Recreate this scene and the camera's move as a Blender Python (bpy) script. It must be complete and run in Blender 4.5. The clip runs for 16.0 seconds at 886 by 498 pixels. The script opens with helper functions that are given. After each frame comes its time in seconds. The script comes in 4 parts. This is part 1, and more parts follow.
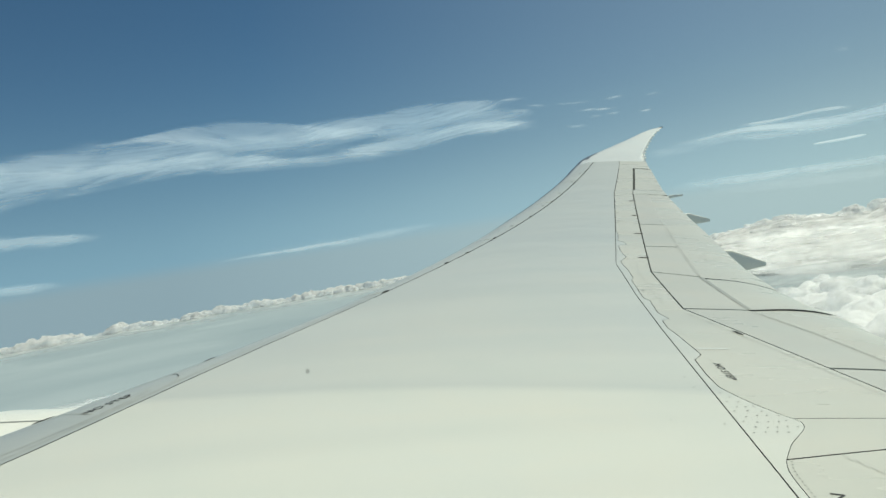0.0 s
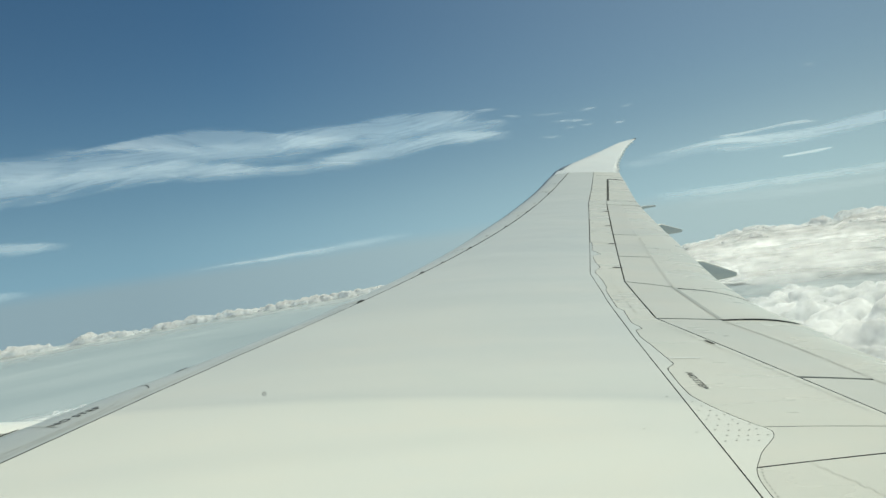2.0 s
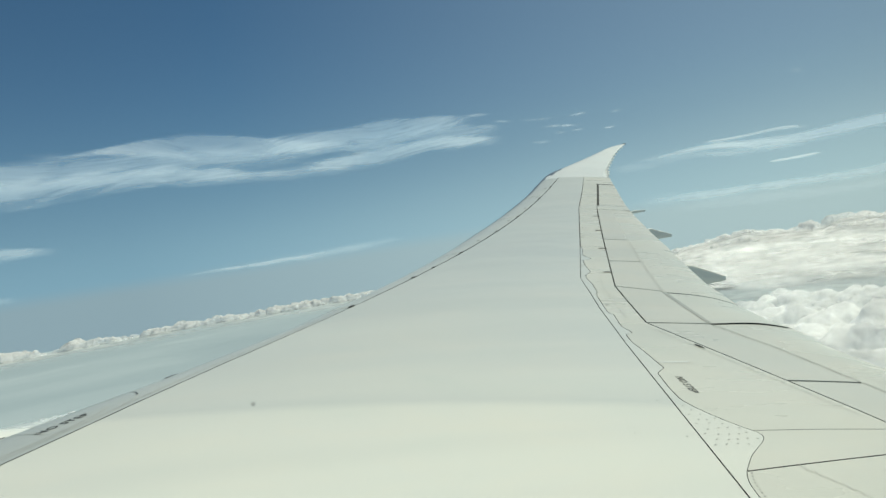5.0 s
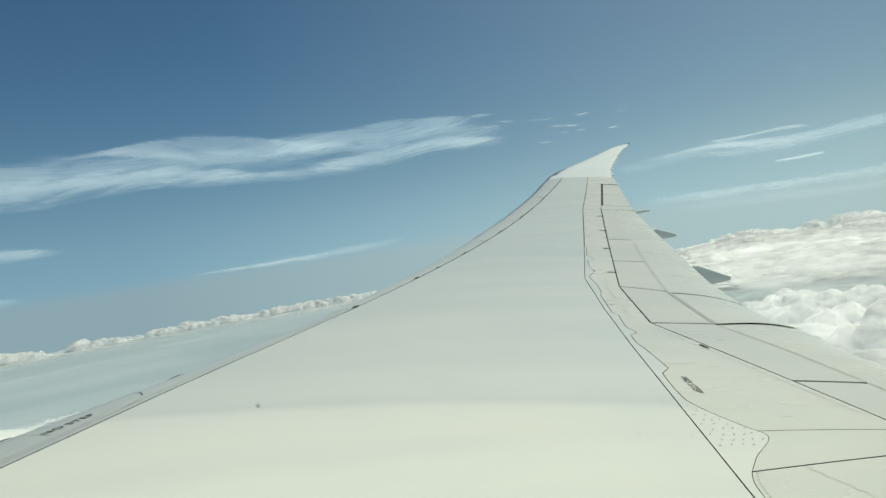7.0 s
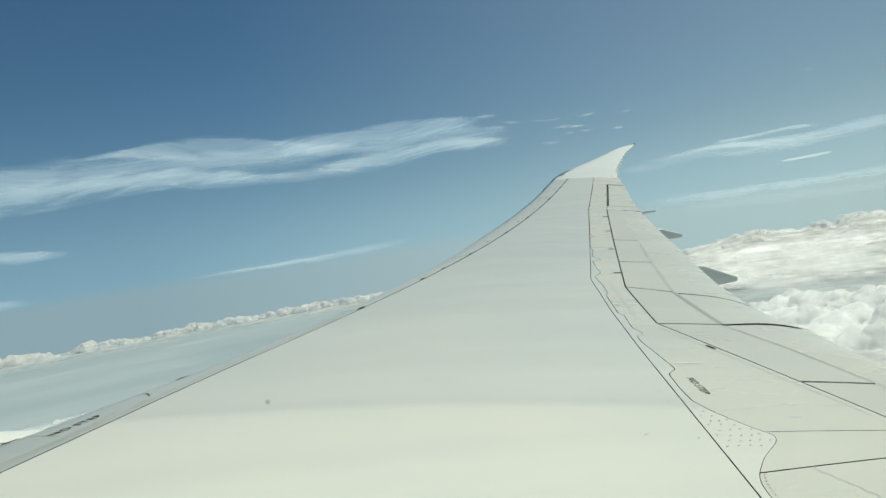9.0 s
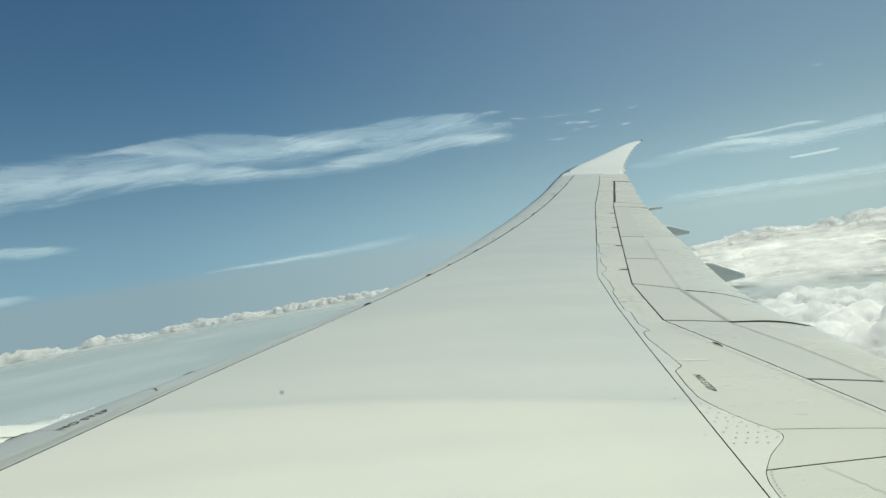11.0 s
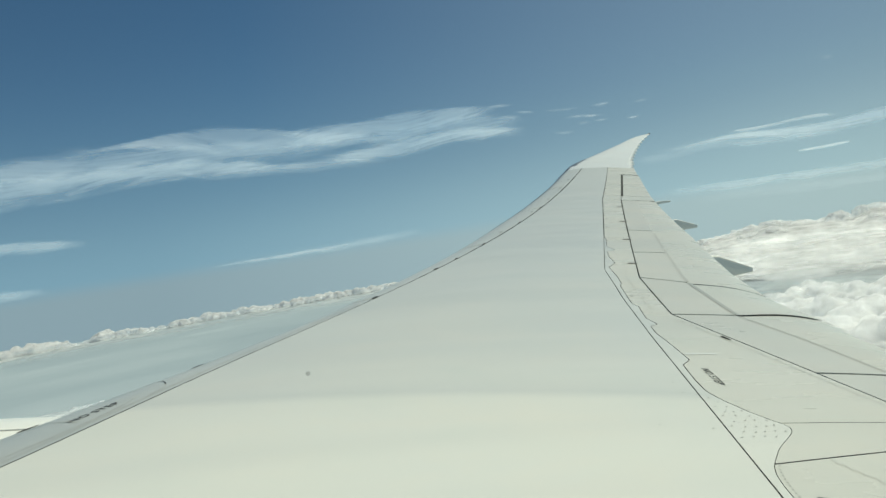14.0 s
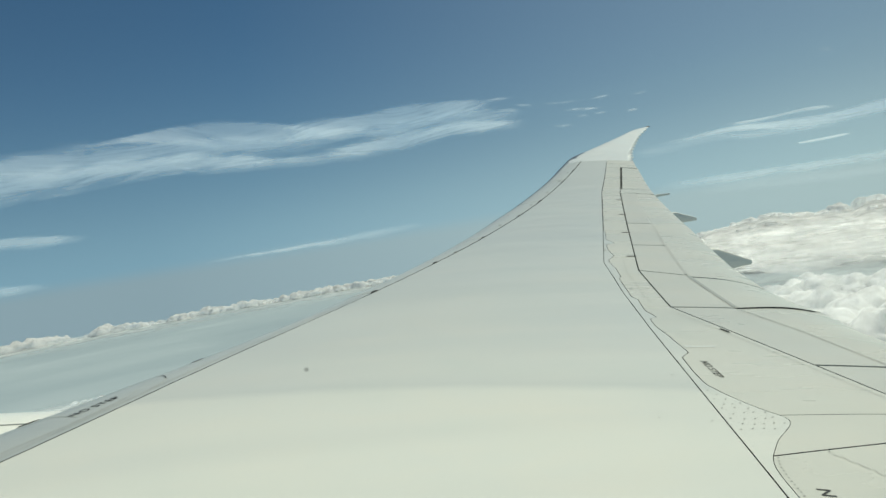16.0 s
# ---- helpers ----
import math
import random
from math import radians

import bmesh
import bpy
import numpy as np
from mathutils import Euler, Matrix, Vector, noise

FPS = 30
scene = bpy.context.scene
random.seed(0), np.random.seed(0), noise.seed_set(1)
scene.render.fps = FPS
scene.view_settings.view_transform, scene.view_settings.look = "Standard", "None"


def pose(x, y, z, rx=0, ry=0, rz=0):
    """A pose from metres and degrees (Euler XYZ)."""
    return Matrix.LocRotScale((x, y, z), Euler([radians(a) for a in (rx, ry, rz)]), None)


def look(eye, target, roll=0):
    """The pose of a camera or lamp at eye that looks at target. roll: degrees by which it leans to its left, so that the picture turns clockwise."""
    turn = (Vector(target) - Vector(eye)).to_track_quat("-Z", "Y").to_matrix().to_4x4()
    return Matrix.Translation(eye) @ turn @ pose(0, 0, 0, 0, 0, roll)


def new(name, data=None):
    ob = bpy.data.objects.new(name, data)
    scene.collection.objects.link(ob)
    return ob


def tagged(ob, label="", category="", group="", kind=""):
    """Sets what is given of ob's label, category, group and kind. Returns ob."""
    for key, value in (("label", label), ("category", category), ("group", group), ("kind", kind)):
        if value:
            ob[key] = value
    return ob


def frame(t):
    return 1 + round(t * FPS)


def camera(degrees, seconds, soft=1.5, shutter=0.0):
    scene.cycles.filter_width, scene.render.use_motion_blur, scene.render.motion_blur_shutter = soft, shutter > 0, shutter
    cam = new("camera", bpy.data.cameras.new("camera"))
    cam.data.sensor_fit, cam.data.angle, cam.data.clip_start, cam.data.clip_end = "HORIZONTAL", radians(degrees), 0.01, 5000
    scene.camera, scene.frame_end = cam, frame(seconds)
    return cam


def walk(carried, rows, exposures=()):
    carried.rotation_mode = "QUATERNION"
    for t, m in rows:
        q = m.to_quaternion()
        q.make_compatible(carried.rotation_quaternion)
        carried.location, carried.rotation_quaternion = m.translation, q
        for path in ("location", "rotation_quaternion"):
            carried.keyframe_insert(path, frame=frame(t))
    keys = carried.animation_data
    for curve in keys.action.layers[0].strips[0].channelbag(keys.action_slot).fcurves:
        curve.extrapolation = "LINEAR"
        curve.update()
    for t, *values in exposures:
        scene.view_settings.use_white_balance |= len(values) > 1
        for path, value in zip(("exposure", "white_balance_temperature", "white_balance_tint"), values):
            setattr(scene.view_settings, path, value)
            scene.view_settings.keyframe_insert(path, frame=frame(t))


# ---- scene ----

# ---------------------------------------------------------------- camera
FLIGHT = 266.0          # height of the eye over the ground sheet, in metres
cam = camera(66.65, 16.0, soft=1.5)
PATH = [
    (0, pose(0, 0, -0.0004, 88.217, 8.89, -12.253)),
    (0.5, pose(0.0002, -0.0001, -0.0004, 88.176, 8.8, -12.502)),
    (1, pose(0.0006, -0.0001, 0, 88.242, 8.755, -12.959)),
    (1.5, pose(0.0009, -0.0002, 0.0001, 88.446, 8.72, -13.619)),
    (2, pose(0.0031, -0.0007, 0.0012, 88.709, 8.694, -14.336)),
    (2.5, pose(0.0041, -0.001, 0.0018, 88.93, 8.699, -14.89)),
    (3, pose(0.004, -0.001, 0.0016, 89.058, 8.604, -15.2)),
    (3.5, pose(0.0042, -0.0011, 0.0017, 89.065, 8.589, -15.27)),
    (4, pose(0.0038, -0.001, 0.0017, 89.033, 8.679, -15.265)),
    (6.5, pose(0.0033, -0.0008, 0.0022, 88.99, 8.818, -14.889)),
    (7, pose(0.0034, -0.0009, 0.0021, 89.081, 8.862, -14.788)),
    (7.5, pose(0.0031, -0.0008, 0.0018, 89.201, 8.949, -14.698)),
    (8, pose(0.0032, -0.0008, 0.0018, 89.27, 8.951, -14.533)),
    (8.5, pose(0.0029, -0.0007, 0.0014, 89.284, 9, -14.425)),
    (9, pose(0.0027, -0.0007, 0.0014, 89.243, 8.998, -14.313)),
    (11.5, pose(0.0008, -0.0002, 0.0003, 88.945, 8.889, -13.66)),
    (12, pose(0.0003, -0.0001, -0.0001, 88.899, 8.895, -13.548)),
    (12.5, pose(0, 0, 0, 88.9, 8.9, -13.467)),
    (13, pose(-0.0004, 0.0001, 0.0001, 88.838, 8.905, -13.399)),
    (13.5, pose(-0.0021, 0.0005, -0.0007, 88.719, 8.919, -13.284)),
    (14, pose(-0.0021, 0.0005, -0.0009, 88.59, 8.935, -13.196)),
    (14.5, pose(-0.0023, 0.0005, -0.0009, 88.46, 8.979, -13.188)),
    (15, pose(-0.0015, 0.0003, -0.0003, 88.289, 9.056, -13.251)),
    (15.5, pose(-0.0014, 0.0003, -0.0002, 88.149, 9.127, -13.299)),
    (16, pose(-0.0018, 0.0004, -0.0005, 88.028, 9.107, -13.263)),
]
LIFT = Matrix.Translation((0, 0, FLIGHT))
walk(cam, [(t, LIFT @ m) for t, m in PATH], exposures=[(0.0, 0.02, 6500, -4), (9.0, 0.03, 6500, -4), (12.5, 0.0, 6500, -4), (14.0, -0.04, 6500, -4), (16.0, -0.06, 6500, -4)])

# attitude of the aircraft: x aft, y outboard, z up in its own axes, origin at the cabin window
AIRCRAFT = LIFT @ pose(0, 0, 0, 0.963, 3.612, 0.019)

# ---------------------------------------------------------------- world and sun
SUN_AZ, SUN_EL = 80.0, 52.0      # clockwise from +y, above the horizon
world = bpy.data.worlds.new("sky")
scene.world = world
world.use_nodes = True
wt = world.node_tree
wt.nodes.clear()
w_out = wt.nodes.new("ShaderNodeOutputWorld")
w_bg = wt.nodes.new("ShaderNodeBackground")
w_bg.inputs["Strength"].default_value = 0.062
w_sky = wt.nodes.new("ShaderNodeTexSky")
w_sky.sky_type = "NISHITA"
w_sky.sun_disc = False
w_sky.sun_elevation, w_sky.sun_rotation = radians(SUN_EL), radians(SUN_AZ)
w_sky.altitude, w_sky.air_density, w_sky.dust_density, w_sky.ozone_density = 2500.0, 1.15, 0.0, 1.6
w_co = wt.nodes.new("ShaderNodeTexCoord")
w_sep = wt.nodes.new("ShaderNodeSeparateXYZ")
w_max = wt.nodes.new("ShaderNodeMath")
w_max.operation = "MAXIMUM"
w_max.inputs[1].default_value = 0.15
w_com = wt.nodes.new("ShaderNodeCombineXYZ")
wt.links.new(w_co.outputs["Generated"], w_sep.inputs[0])
wt.links.new(w_sep.outputs[2], w_max.inputs[0])
for k in (0, 1):
    wt.links.new(w_sep.outputs[k], w_com.inputs[k])
wt.links.new(w_max.outputs[0], w_com.inputs[2])
wt.links.new(w_com.outputs[0], w_sky.inputs["Vector"])
# the haze layer under the horizon
w_haze = wt.nodes.new("ShaderNodeMix")
w_haze.data_type = "RGBA"
w_haze.inputs[7].default_value = (5.3, 6.6, 7.6, 1)
w_edge = wt.nodes.new("ShaderNodeMapRange")
w_edge.interpolation_type = "SMOOTHSTEP"
w_edge.inputs["From Min"].default_value, w_edge.inputs["From Max"].default_value = 0.012, -0.014
wt.links.new(w_sep.outputs[2], w_edge.inputs["Value"])
wt.links.new(w_edge.outputs[0], w_haze.inputs[0])
w_sat = wt.nodes.new("ShaderNodeHueSaturation")
w_sat.inputs["Saturation"].default_value, w_sat.inputs["Hue"].default_value = 1.16, 0.498
w_sat.inputs["Value"].default_value = 1.03
wt.links.new(w_sky.outputs[0], w_sat.inputs["Color"])
# dust low in the air, brighter towards the sun
w_dot = wt.nodes.new("ShaderNodeVectorMath")
w_dot.operation = "DOT_PRODUCT"
w_dot.inputs[1].default_value = (math.sin(radians(SUN_AZ)), math.cos(radians(SUN_AZ)), 0.0)
wt.links.new(w_co.outputs["Generated"], w_dot.inputs[0])
w_glow = wt.nodes.new("ShaderNodeMapRange")
w_glow.inputs["From Min"].default_value, w_glow.inputs["From Max"].default_value = 0.0, 1.0
w_glow.inputs["To Min"].default_value, w_glow.inputs["To Max"].default_value = 0.90, 1.42
wt.links.new(w_dot.outputs["Value"], w_glow.inputs["Value"])


def hazy(colour, sunward=None):
    """A haze colour, brighter towards the sun and there of another tint."""
    n = wt.nodes.new("ShaderNodeVectorMath")
    n.operation = "SCALE"
    tint = wt.nodes.new("ShaderNodeMix")
    tint.data_type = "RGBA"
    tint.inputs[6].default_value, tint.inputs[7].default_value = (*colour, 1), (*(sunward or colour), 1)
    wt.links.new(w_dot.outputs["Value"], tint.inputs[0])
    wt.links.new(tint.outputs[2], n.inputs[0])
    wt.links.new(w_glow.outputs[0], n.inputs["Scale"])
    return n.outputs[0]


w_dust, w_low = wt.nodes.new("ShaderNodeMix"), wt.nodes.new("ShaderNodeMapRange")
w_dust.data_type = "RGBA"
w_low.interpolation_type = "SMOOTHSTEP"
for key, value in (("From Min", 0.165), ("From Max", -0.02), ("To Min", 0.0), ("To Max", 0.9)):
    w_low.inputs[key].default_value = value
wt.links.new(w_sep.outputs[2], w_low.inputs["Value"])
wt.links.new(w_low.outputs[0], w_dust.inputs[0])
# thin veil round the sun's side of the sky
w_veil, w_side = wt.nodes.new("ShaderNodeMix"), wt.nodes.new("ShaderNodeMapRange")
w_veil.data_type = "RGBA"
for key, value in (("From Min", 0.15), ("From Max", 1.0), ("To Min", 0.0), ("To Max", 0.52)):
    w_side.inputs[key].default_value = value
wt.links.new(w_dot.outputs["Value"], w_side.inputs["Value"])
wt.links.new(w_side.outputs[0], w_veil.inputs[0])
wt.links.new(w_sat.outputs[0], w_veil.inputs[6])
wt.links.new(hazy((3.95, 4.5, 4.95)), w_veil.inputs[7])
wt.links.new(w_veil.outputs[2], w_dust.inputs[6])
wt.links.new(hazy((4.5, 7.1, 9.4), (5.55, 6.95, 7.45)), w_dust.inputs[7])
wt.links.new(w_dust.outputs[2], w_haze.inputs[6])
wt.links.new(hazy((5.2, 6.75, 8.2), (5.6, 6.75, 7.15)), w_haze.inputs[7])
wt.links.new(w_haze.outputs[2], w_bg.inputs["Color"])
wt.links.new(w_bg.outputs[0], w_out.inputs["Surface"])

sun_data = bpy.data.lights.new("sun", "SUN")
sun_data.energy, sun_data.angle, sun_data.color = 4.0, radians(0.53), (1.0, 0.945, 0.84)
sun = new("sun", sun_data)
sun_way = Vector((math.sin(radians(SUN_AZ)) * math.cos(radians(SUN_EL)), math.cos(radians(SUN_AZ)) * math.cos(radians(SUN_EL)), math.sin(radians(SUN_EL))))
sun.matrix_world = look(sun_way * 400 + Vector((0, 0, FLIGHT)), (0, 0, FLIGHT))


# ---------------------------------------------------------------- materials
def nodes_of(name):
    m = bpy.data.materials.new(name)
    m.use_nodes = True
    t = m.node_tree
    return m, t, t.nodes["Principled BSDF"]


def ramp(t, source, stops):
    r = t.nodes.new("ShaderNodeValToRGB")
    while len(r.color_ramp.elements) < len(stops):
        r.color_ramp.elements.new(0.5)
    for e, (p, c) in zip(r.color_ramp.elements, stops):
        e.position, e.color = p, (*c, 1)
    t.links.new(source, r.inputs[0])
    return r.outputs[0]


def noise_at(t, scale, stretch=(1, 1, 1), detail=4.0, rough=0.55, coords="Object", shift=(0, 0, 0), warp=0.0):
    c = t.nodes.new("ShaderNodeTexCoord")
    m = t.nodes.new("ShaderNodeMapping")
    m.inputs["Scale"].default_value, m.inputs["Location"].default_value = stretch, shift
    n = t.nodes.new("ShaderNodeTexNoise")
    n.inputs["Scale"].default_value, n.inputs["Detail"].default_value, n.inputs["Roughness"].default_value = scale, detail, rough
    n.inputs["Distortion"].default_value = warp
    t.links.new(c.outputs[coords], m.inputs[0])
    t.links.new(m.outputs[0], n.inputs[0])
    return n.outputs[0]


def mixed(t, a, b, factor, blend="MIX"):
    m = t.nodes.new("ShaderNodeMix")
    m.data_type, m.blend_type = "RGBA", blend
    for k, v in ((0, factor), (6, a), (7, b)):
        if isinstance(v, (int, float)):
            m.inputs[k].default_value = v
        elif isinstance(v, tuple):
            m.inputs[k].default_value = (*v, 1)
        else:
            t.links.new(v, m.inputs[k])
    return m.outputs[2]


def wing_paint(name, base, dirt, rough=0.38, streak=1.0, span_tone=None):
    """Satin aircraft paint with streaks along the airflow, broad stains and fine specks."""
    m, t, p = nodes_of(name)
    bands = ramp(t, noise_at(t, 0.9 * streak, (0.10, 1.3, 0.2), 2, 0.5), [(0.42, (0, 0, 0)), (0.62, (1, 1, 1))])
    fine = ramp(t, noise_at(t, 7.0, (0.06, 1.0, 0.2), 2, 0.5, shift=(3, 1, 0)), [(0.45, (0, 0, 0)), (0.78, (1, 1, 1))])
    blot = ramp(t, noise_at(t, 0.55, (1, 1, 1), 5, 0.65, shift=(9, 4, 2)), [(0.30, (0, 0, 0)), (0.80, (1, 1, 1))])
    speck = ramp(t, noise_at(t, 60.0, (1, 1, 1), 2, 0.5), [(0.70, (0, 0, 0)), (0.76, (1, 1, 1))])
    c = mixed(t, base, dirt, mixed(t, (0, 0, 0), (0.30, 0.30, 0.30), bands))
    c = mixed(t, c, dirt, mixed(t, (0, 0, 0), (0.11, 0.11, 0.11), fine))
    c = mixed(t, c, (base[0] * 1.07, base[1] * 1.02, base[2] * 0.94), mixed(t, (0, 0, 0), (0.4, 0.4, 0.4), blot))
    mottle = noise_at(t, 1.1, (0.7, 1.4, 1), 5, 0.62, shift=(6, 8, 3), warp=0.4)
    c = mixed(t, c, (base[0] * 1.10, base[1] * 1.02, base[2] * 0.96), ramp(t, mottle, [(0.50, (0, 0, 0)), (0.72, (0.30, 0.30, 0.30))]))
    c = mixed(t, c, (base[0] * 0.88, base[1] * 0.93, base[2] * 0.92), ramp(t, mottle, [(0.28, (0.30, 0.30, 0.30)), (0.48, (0, 0, 0))]))
    c = mixed(t, c, (0.25, 0.25, 0.23), mixed(t, (0, 0, 0), (0.10, 0.10, 0.10), speck))
    if span_tone:
        # tone put into the colour in bands across the span, drawn out along the airflow
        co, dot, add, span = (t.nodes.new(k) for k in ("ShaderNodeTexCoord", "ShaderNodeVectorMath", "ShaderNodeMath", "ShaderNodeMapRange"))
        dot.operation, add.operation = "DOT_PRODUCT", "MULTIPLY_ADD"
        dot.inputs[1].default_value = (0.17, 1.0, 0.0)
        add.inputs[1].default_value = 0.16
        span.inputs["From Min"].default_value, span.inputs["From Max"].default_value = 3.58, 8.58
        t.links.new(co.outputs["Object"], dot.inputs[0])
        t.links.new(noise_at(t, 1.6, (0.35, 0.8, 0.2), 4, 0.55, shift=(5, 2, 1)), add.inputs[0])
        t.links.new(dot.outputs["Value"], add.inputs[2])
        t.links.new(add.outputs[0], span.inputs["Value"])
        colour, stops = span_tone
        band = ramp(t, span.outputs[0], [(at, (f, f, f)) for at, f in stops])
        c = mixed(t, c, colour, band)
    t.links.new(c, p.inputs["Base Color"])
    r = t.nodes.new("ShaderNodeMapRange")
    r.inputs["To Min"].default_value, r.inputs["To Max"].default_value = rough - 0.06, rough + 0.12
    t.links.new(noise_at(t, 1.3, (0.3, 1.2, 1), 4, 0.6, shift=(2, 7, 1)), r.inputs["Value"])
    t.links.new(r.outputs[0], p.inputs["Roughness"])
    b = t.nodes.new("ShaderNodeBump")
    b.inputs["Strength"].default_value, b.inputs["Distance"].default_value = 0.05, 0.01
    t.links.new(noise_at(t, 2.2, (0.6, 1.0, 1), 3, 0.5, shift=(1, 5, 3)), b.inputs["Height"])
    t.links.new(b.outputs[0], p.inputs["Normal"])
    return m


def plain(name, colour, rough=0.6, metal=0.0, grain=12.0, spread=0.25):
    m, t, p = nodes_of(name)
    lo, hi = tuple(c * (1 - spread) for c in colour), tuple(min(1, c * (1 + spread)) for c in colour)
    t.links.new(ramp(t, noise_at(t, grain), [(0.3, lo), (0.7, hi)]), p.inputs["Base Color"])
    p.inputs["Roughness"].default_value, p.inputs["Metallic"].default_value = rough, metal
    p.inputs["Specular IOR Level"].default_value = 0.15
    return m


# a darker inner band; the outer wing's cooler light is put into the colour
SKIN = wing_paint("skin_paint", (0.68, 0.678, 0.622), (0.54, 0.552, 0.525), 0.17, span_tone=((0.49, 0.505, 0.49), ((0.0, 0.0), (0.268, 0.0), (0.30, 0.50), (0.345, 0.32), (0.44, 0.20), (0.50, 0.32), (0.62, 0.24), (1.0, 0.30))))
PANEL = wing_paint("panel_paint", (0.605, 0.595, 0.535), (0.49, 0.486, 0.44), 0.25)
SPOILER = wing_paint("spoiler_paint", (0.56, 0.55, 0.50), (0.46, 0.455, 0.415), 0.28)
# the inboard slat's shade is put into this colour, fading outboard
SLAT = wing_paint("slat_paint", (0.525, 0.545, 0.53), (0.44, 0.46, 0.455), 0.30, span_tone=((0.30, 0.32, 0.32), ((0.0, 0.45), (0.28, 0.38), (0.45, 0.12), (1.0, 0.0))))
NOSE_METAL = plain("bare_nose_metal", (0.30, 0.31, 0.32), 0.38, 0.85, 3.0, 0.2)
# paler than the skin: the tip's sun glint is put into the colour
TIP = wing_paint("tip_paint", (0.785, 0.795, 0.77), (0.67, 0.68, 0.66), 0.19)
WHITE = wing_paint("white_paint", (0.78, 0.79, 0.77), (0.62, 0.63, 0.60), 0.32)
COWL = wing_paint("cowl_paint", (0.88, 0.865, 0.80), (0.82, 0.81, 0.75), 0.25)
FAIRING = wing_paint("fairing_paint", (0.80, 0.77, 0.69), (0.70, 0.675, 0.61), 0.45, 2.0)
SEAL = plain("black_seal", (0.035, 0.037, 0.038), 0.7)
GREYSEAL = plain("grey_seal", (0.33, 0.335, 0.32), 0.7)
INK = plain("dark_lettering", (0.05, 0.05, 0.052), 0.6)
STEEL = plain("dull_steel", (0.30, 0.30, 0.30), 0.4, 0.8)
DARK = plain("dark_understructure", (0.05, 0.052, 0.05), 0.8)
DIRT = plain("window_dirt", (0.45, 0.45, 0.43), 0.9)
DIRT.node_tree.nodes["Principled BSDF"].inputs["Alpha"].default_value = 0.18


# ---------------------------------------------------------------- helpers for parts
def mesh_of(name, verts, faces, mat, smooth=True):
    me = bpy.data.meshes.new(name)
    me.from_pydata([tuple(map(float, v)) for v in verts], [], faces)
    me.materials.append(mat)
    if smooth:
        me.polygons.foreach_set("use_smooth", [True] * len(me.polygons))
    me.update()
    return me


def ease(f):
    f = min(1.0, max(0.0, f))
    return f * f * (3 - 2 * f)


def part_of(name, me, parent, label=""):
    ob = new(name, me)
    ob.parent = parent
    return tagged(ob, label)


# ---------------------------------------------------------------- shape of the wing, in aircraft axes
SWEEP_A, SWEEP = -5.423, 0.6905
NOSE = 0.60


def lerp_line(points):
    ys, xs = [p[0] for p in points], [p[1] for p in points]
    return lambda y: np.interp(y, ys, xs)


def smooth_line(points):
    """A line through a few (y, x) points with a rounded course (monotone cubic)."""
    ys, xs = np.array([p[0] for p in points], float), np.array([p[1] for p in points], float)
    d = np.gradient(xs, ys)

    def f(y):
        y = np.asarray(y, float)
        k = np.clip(np.searchsorted(ys, y) - 1, 0, len(ys) - 2)
        h = ys[k + 1] - ys[k]
        s = np.clip((y - ys[k]) / h, 0, 1)
        return ((1 + 2 * s) * (1 - s) ** 2 * xs[k] + s * (1 - s) ** 2 * h * d[k] + s * s * (3 - 2 * s) * xs[k + 1] + s * s * (s - 1) * h * d[k + 1])
    return f


def le_ahead(y):
    """How far the nose stands ahead of the straight sweep line."""
    return np.interp(y, [3, 5.8, 7.5, 11, 15, 18, 22], [0.095, 0.10, 0.02, 0.085, 0.175, 0.19, 0.165])


TIP_LE = smooth_line([(20.0, SWEEP_A + SWEEP * 20.0 - 0.178), (22.0, SWEEP_A + SWEEP * 22.0 - 0.155), (23.05, 10.45), (23.9, 11.55), (25.5, 13.56), (27.1, 15.48), (27.85, 16.52)])


def x_le(y):
    y = np.asarray(y, float)
    return np.where(y < 21.0, SWEEP_A + SWEEP * y - le_ahead(y), TIP_LE(np.clip(y, 20.0, 27.85)))


def x_slat(y):
    y = np.asarray(y, float)
    return SWEEP_A + SWEEP * y + np.interp(y, [3.0, 4.4, 5.6, 6.4], [0.80, 0.75, 0.64, NOSE])


x_spar = lerp_line([(0.2, 1.40), (3.07, 2.418), (5.03, 3.095), (6.1, 3.462), (6.8, 3.712), (7.65, 4.012), (8.4, 4.300), (9.46, 4.69), (17.24, 8.66), (22.0, 11.36)])
x_hinge = lerp_line([(0.2, 4.62), (4.31, 4.44), (6.91, 4.20), (8.91, 4.95), (17.09, 9.14), (17.66, 9.46), (20.92, 11.27)])
x_spoil = lerp_line([(0.2, 5.24), (5.02, 5.20), (5.99, 5.18), (6.89, 5.04), (8.64, 5.55), (10.94, 6.64), (13.14, 7.70), (15.74, 8.95), (17.66, 9.90)])
x_te = lerp_line([(0.2, 6.16), (6.3, 6.17), (6.95, 6.37), (7.45, 6.30), (8.13, 6.46), (9.55, 6.97), (12.86, 8.47), (17.66, 10.42), (21.04, 11.98), (22.49, 12.62)])
TIP_TE = smooth_line([(20.5, 11.72), (21.5, 12.15), (22.49, 12.62), (23.6, 13.25), (24.76, 14.06), (26.3, 15.22), (27.85, 16.60)])
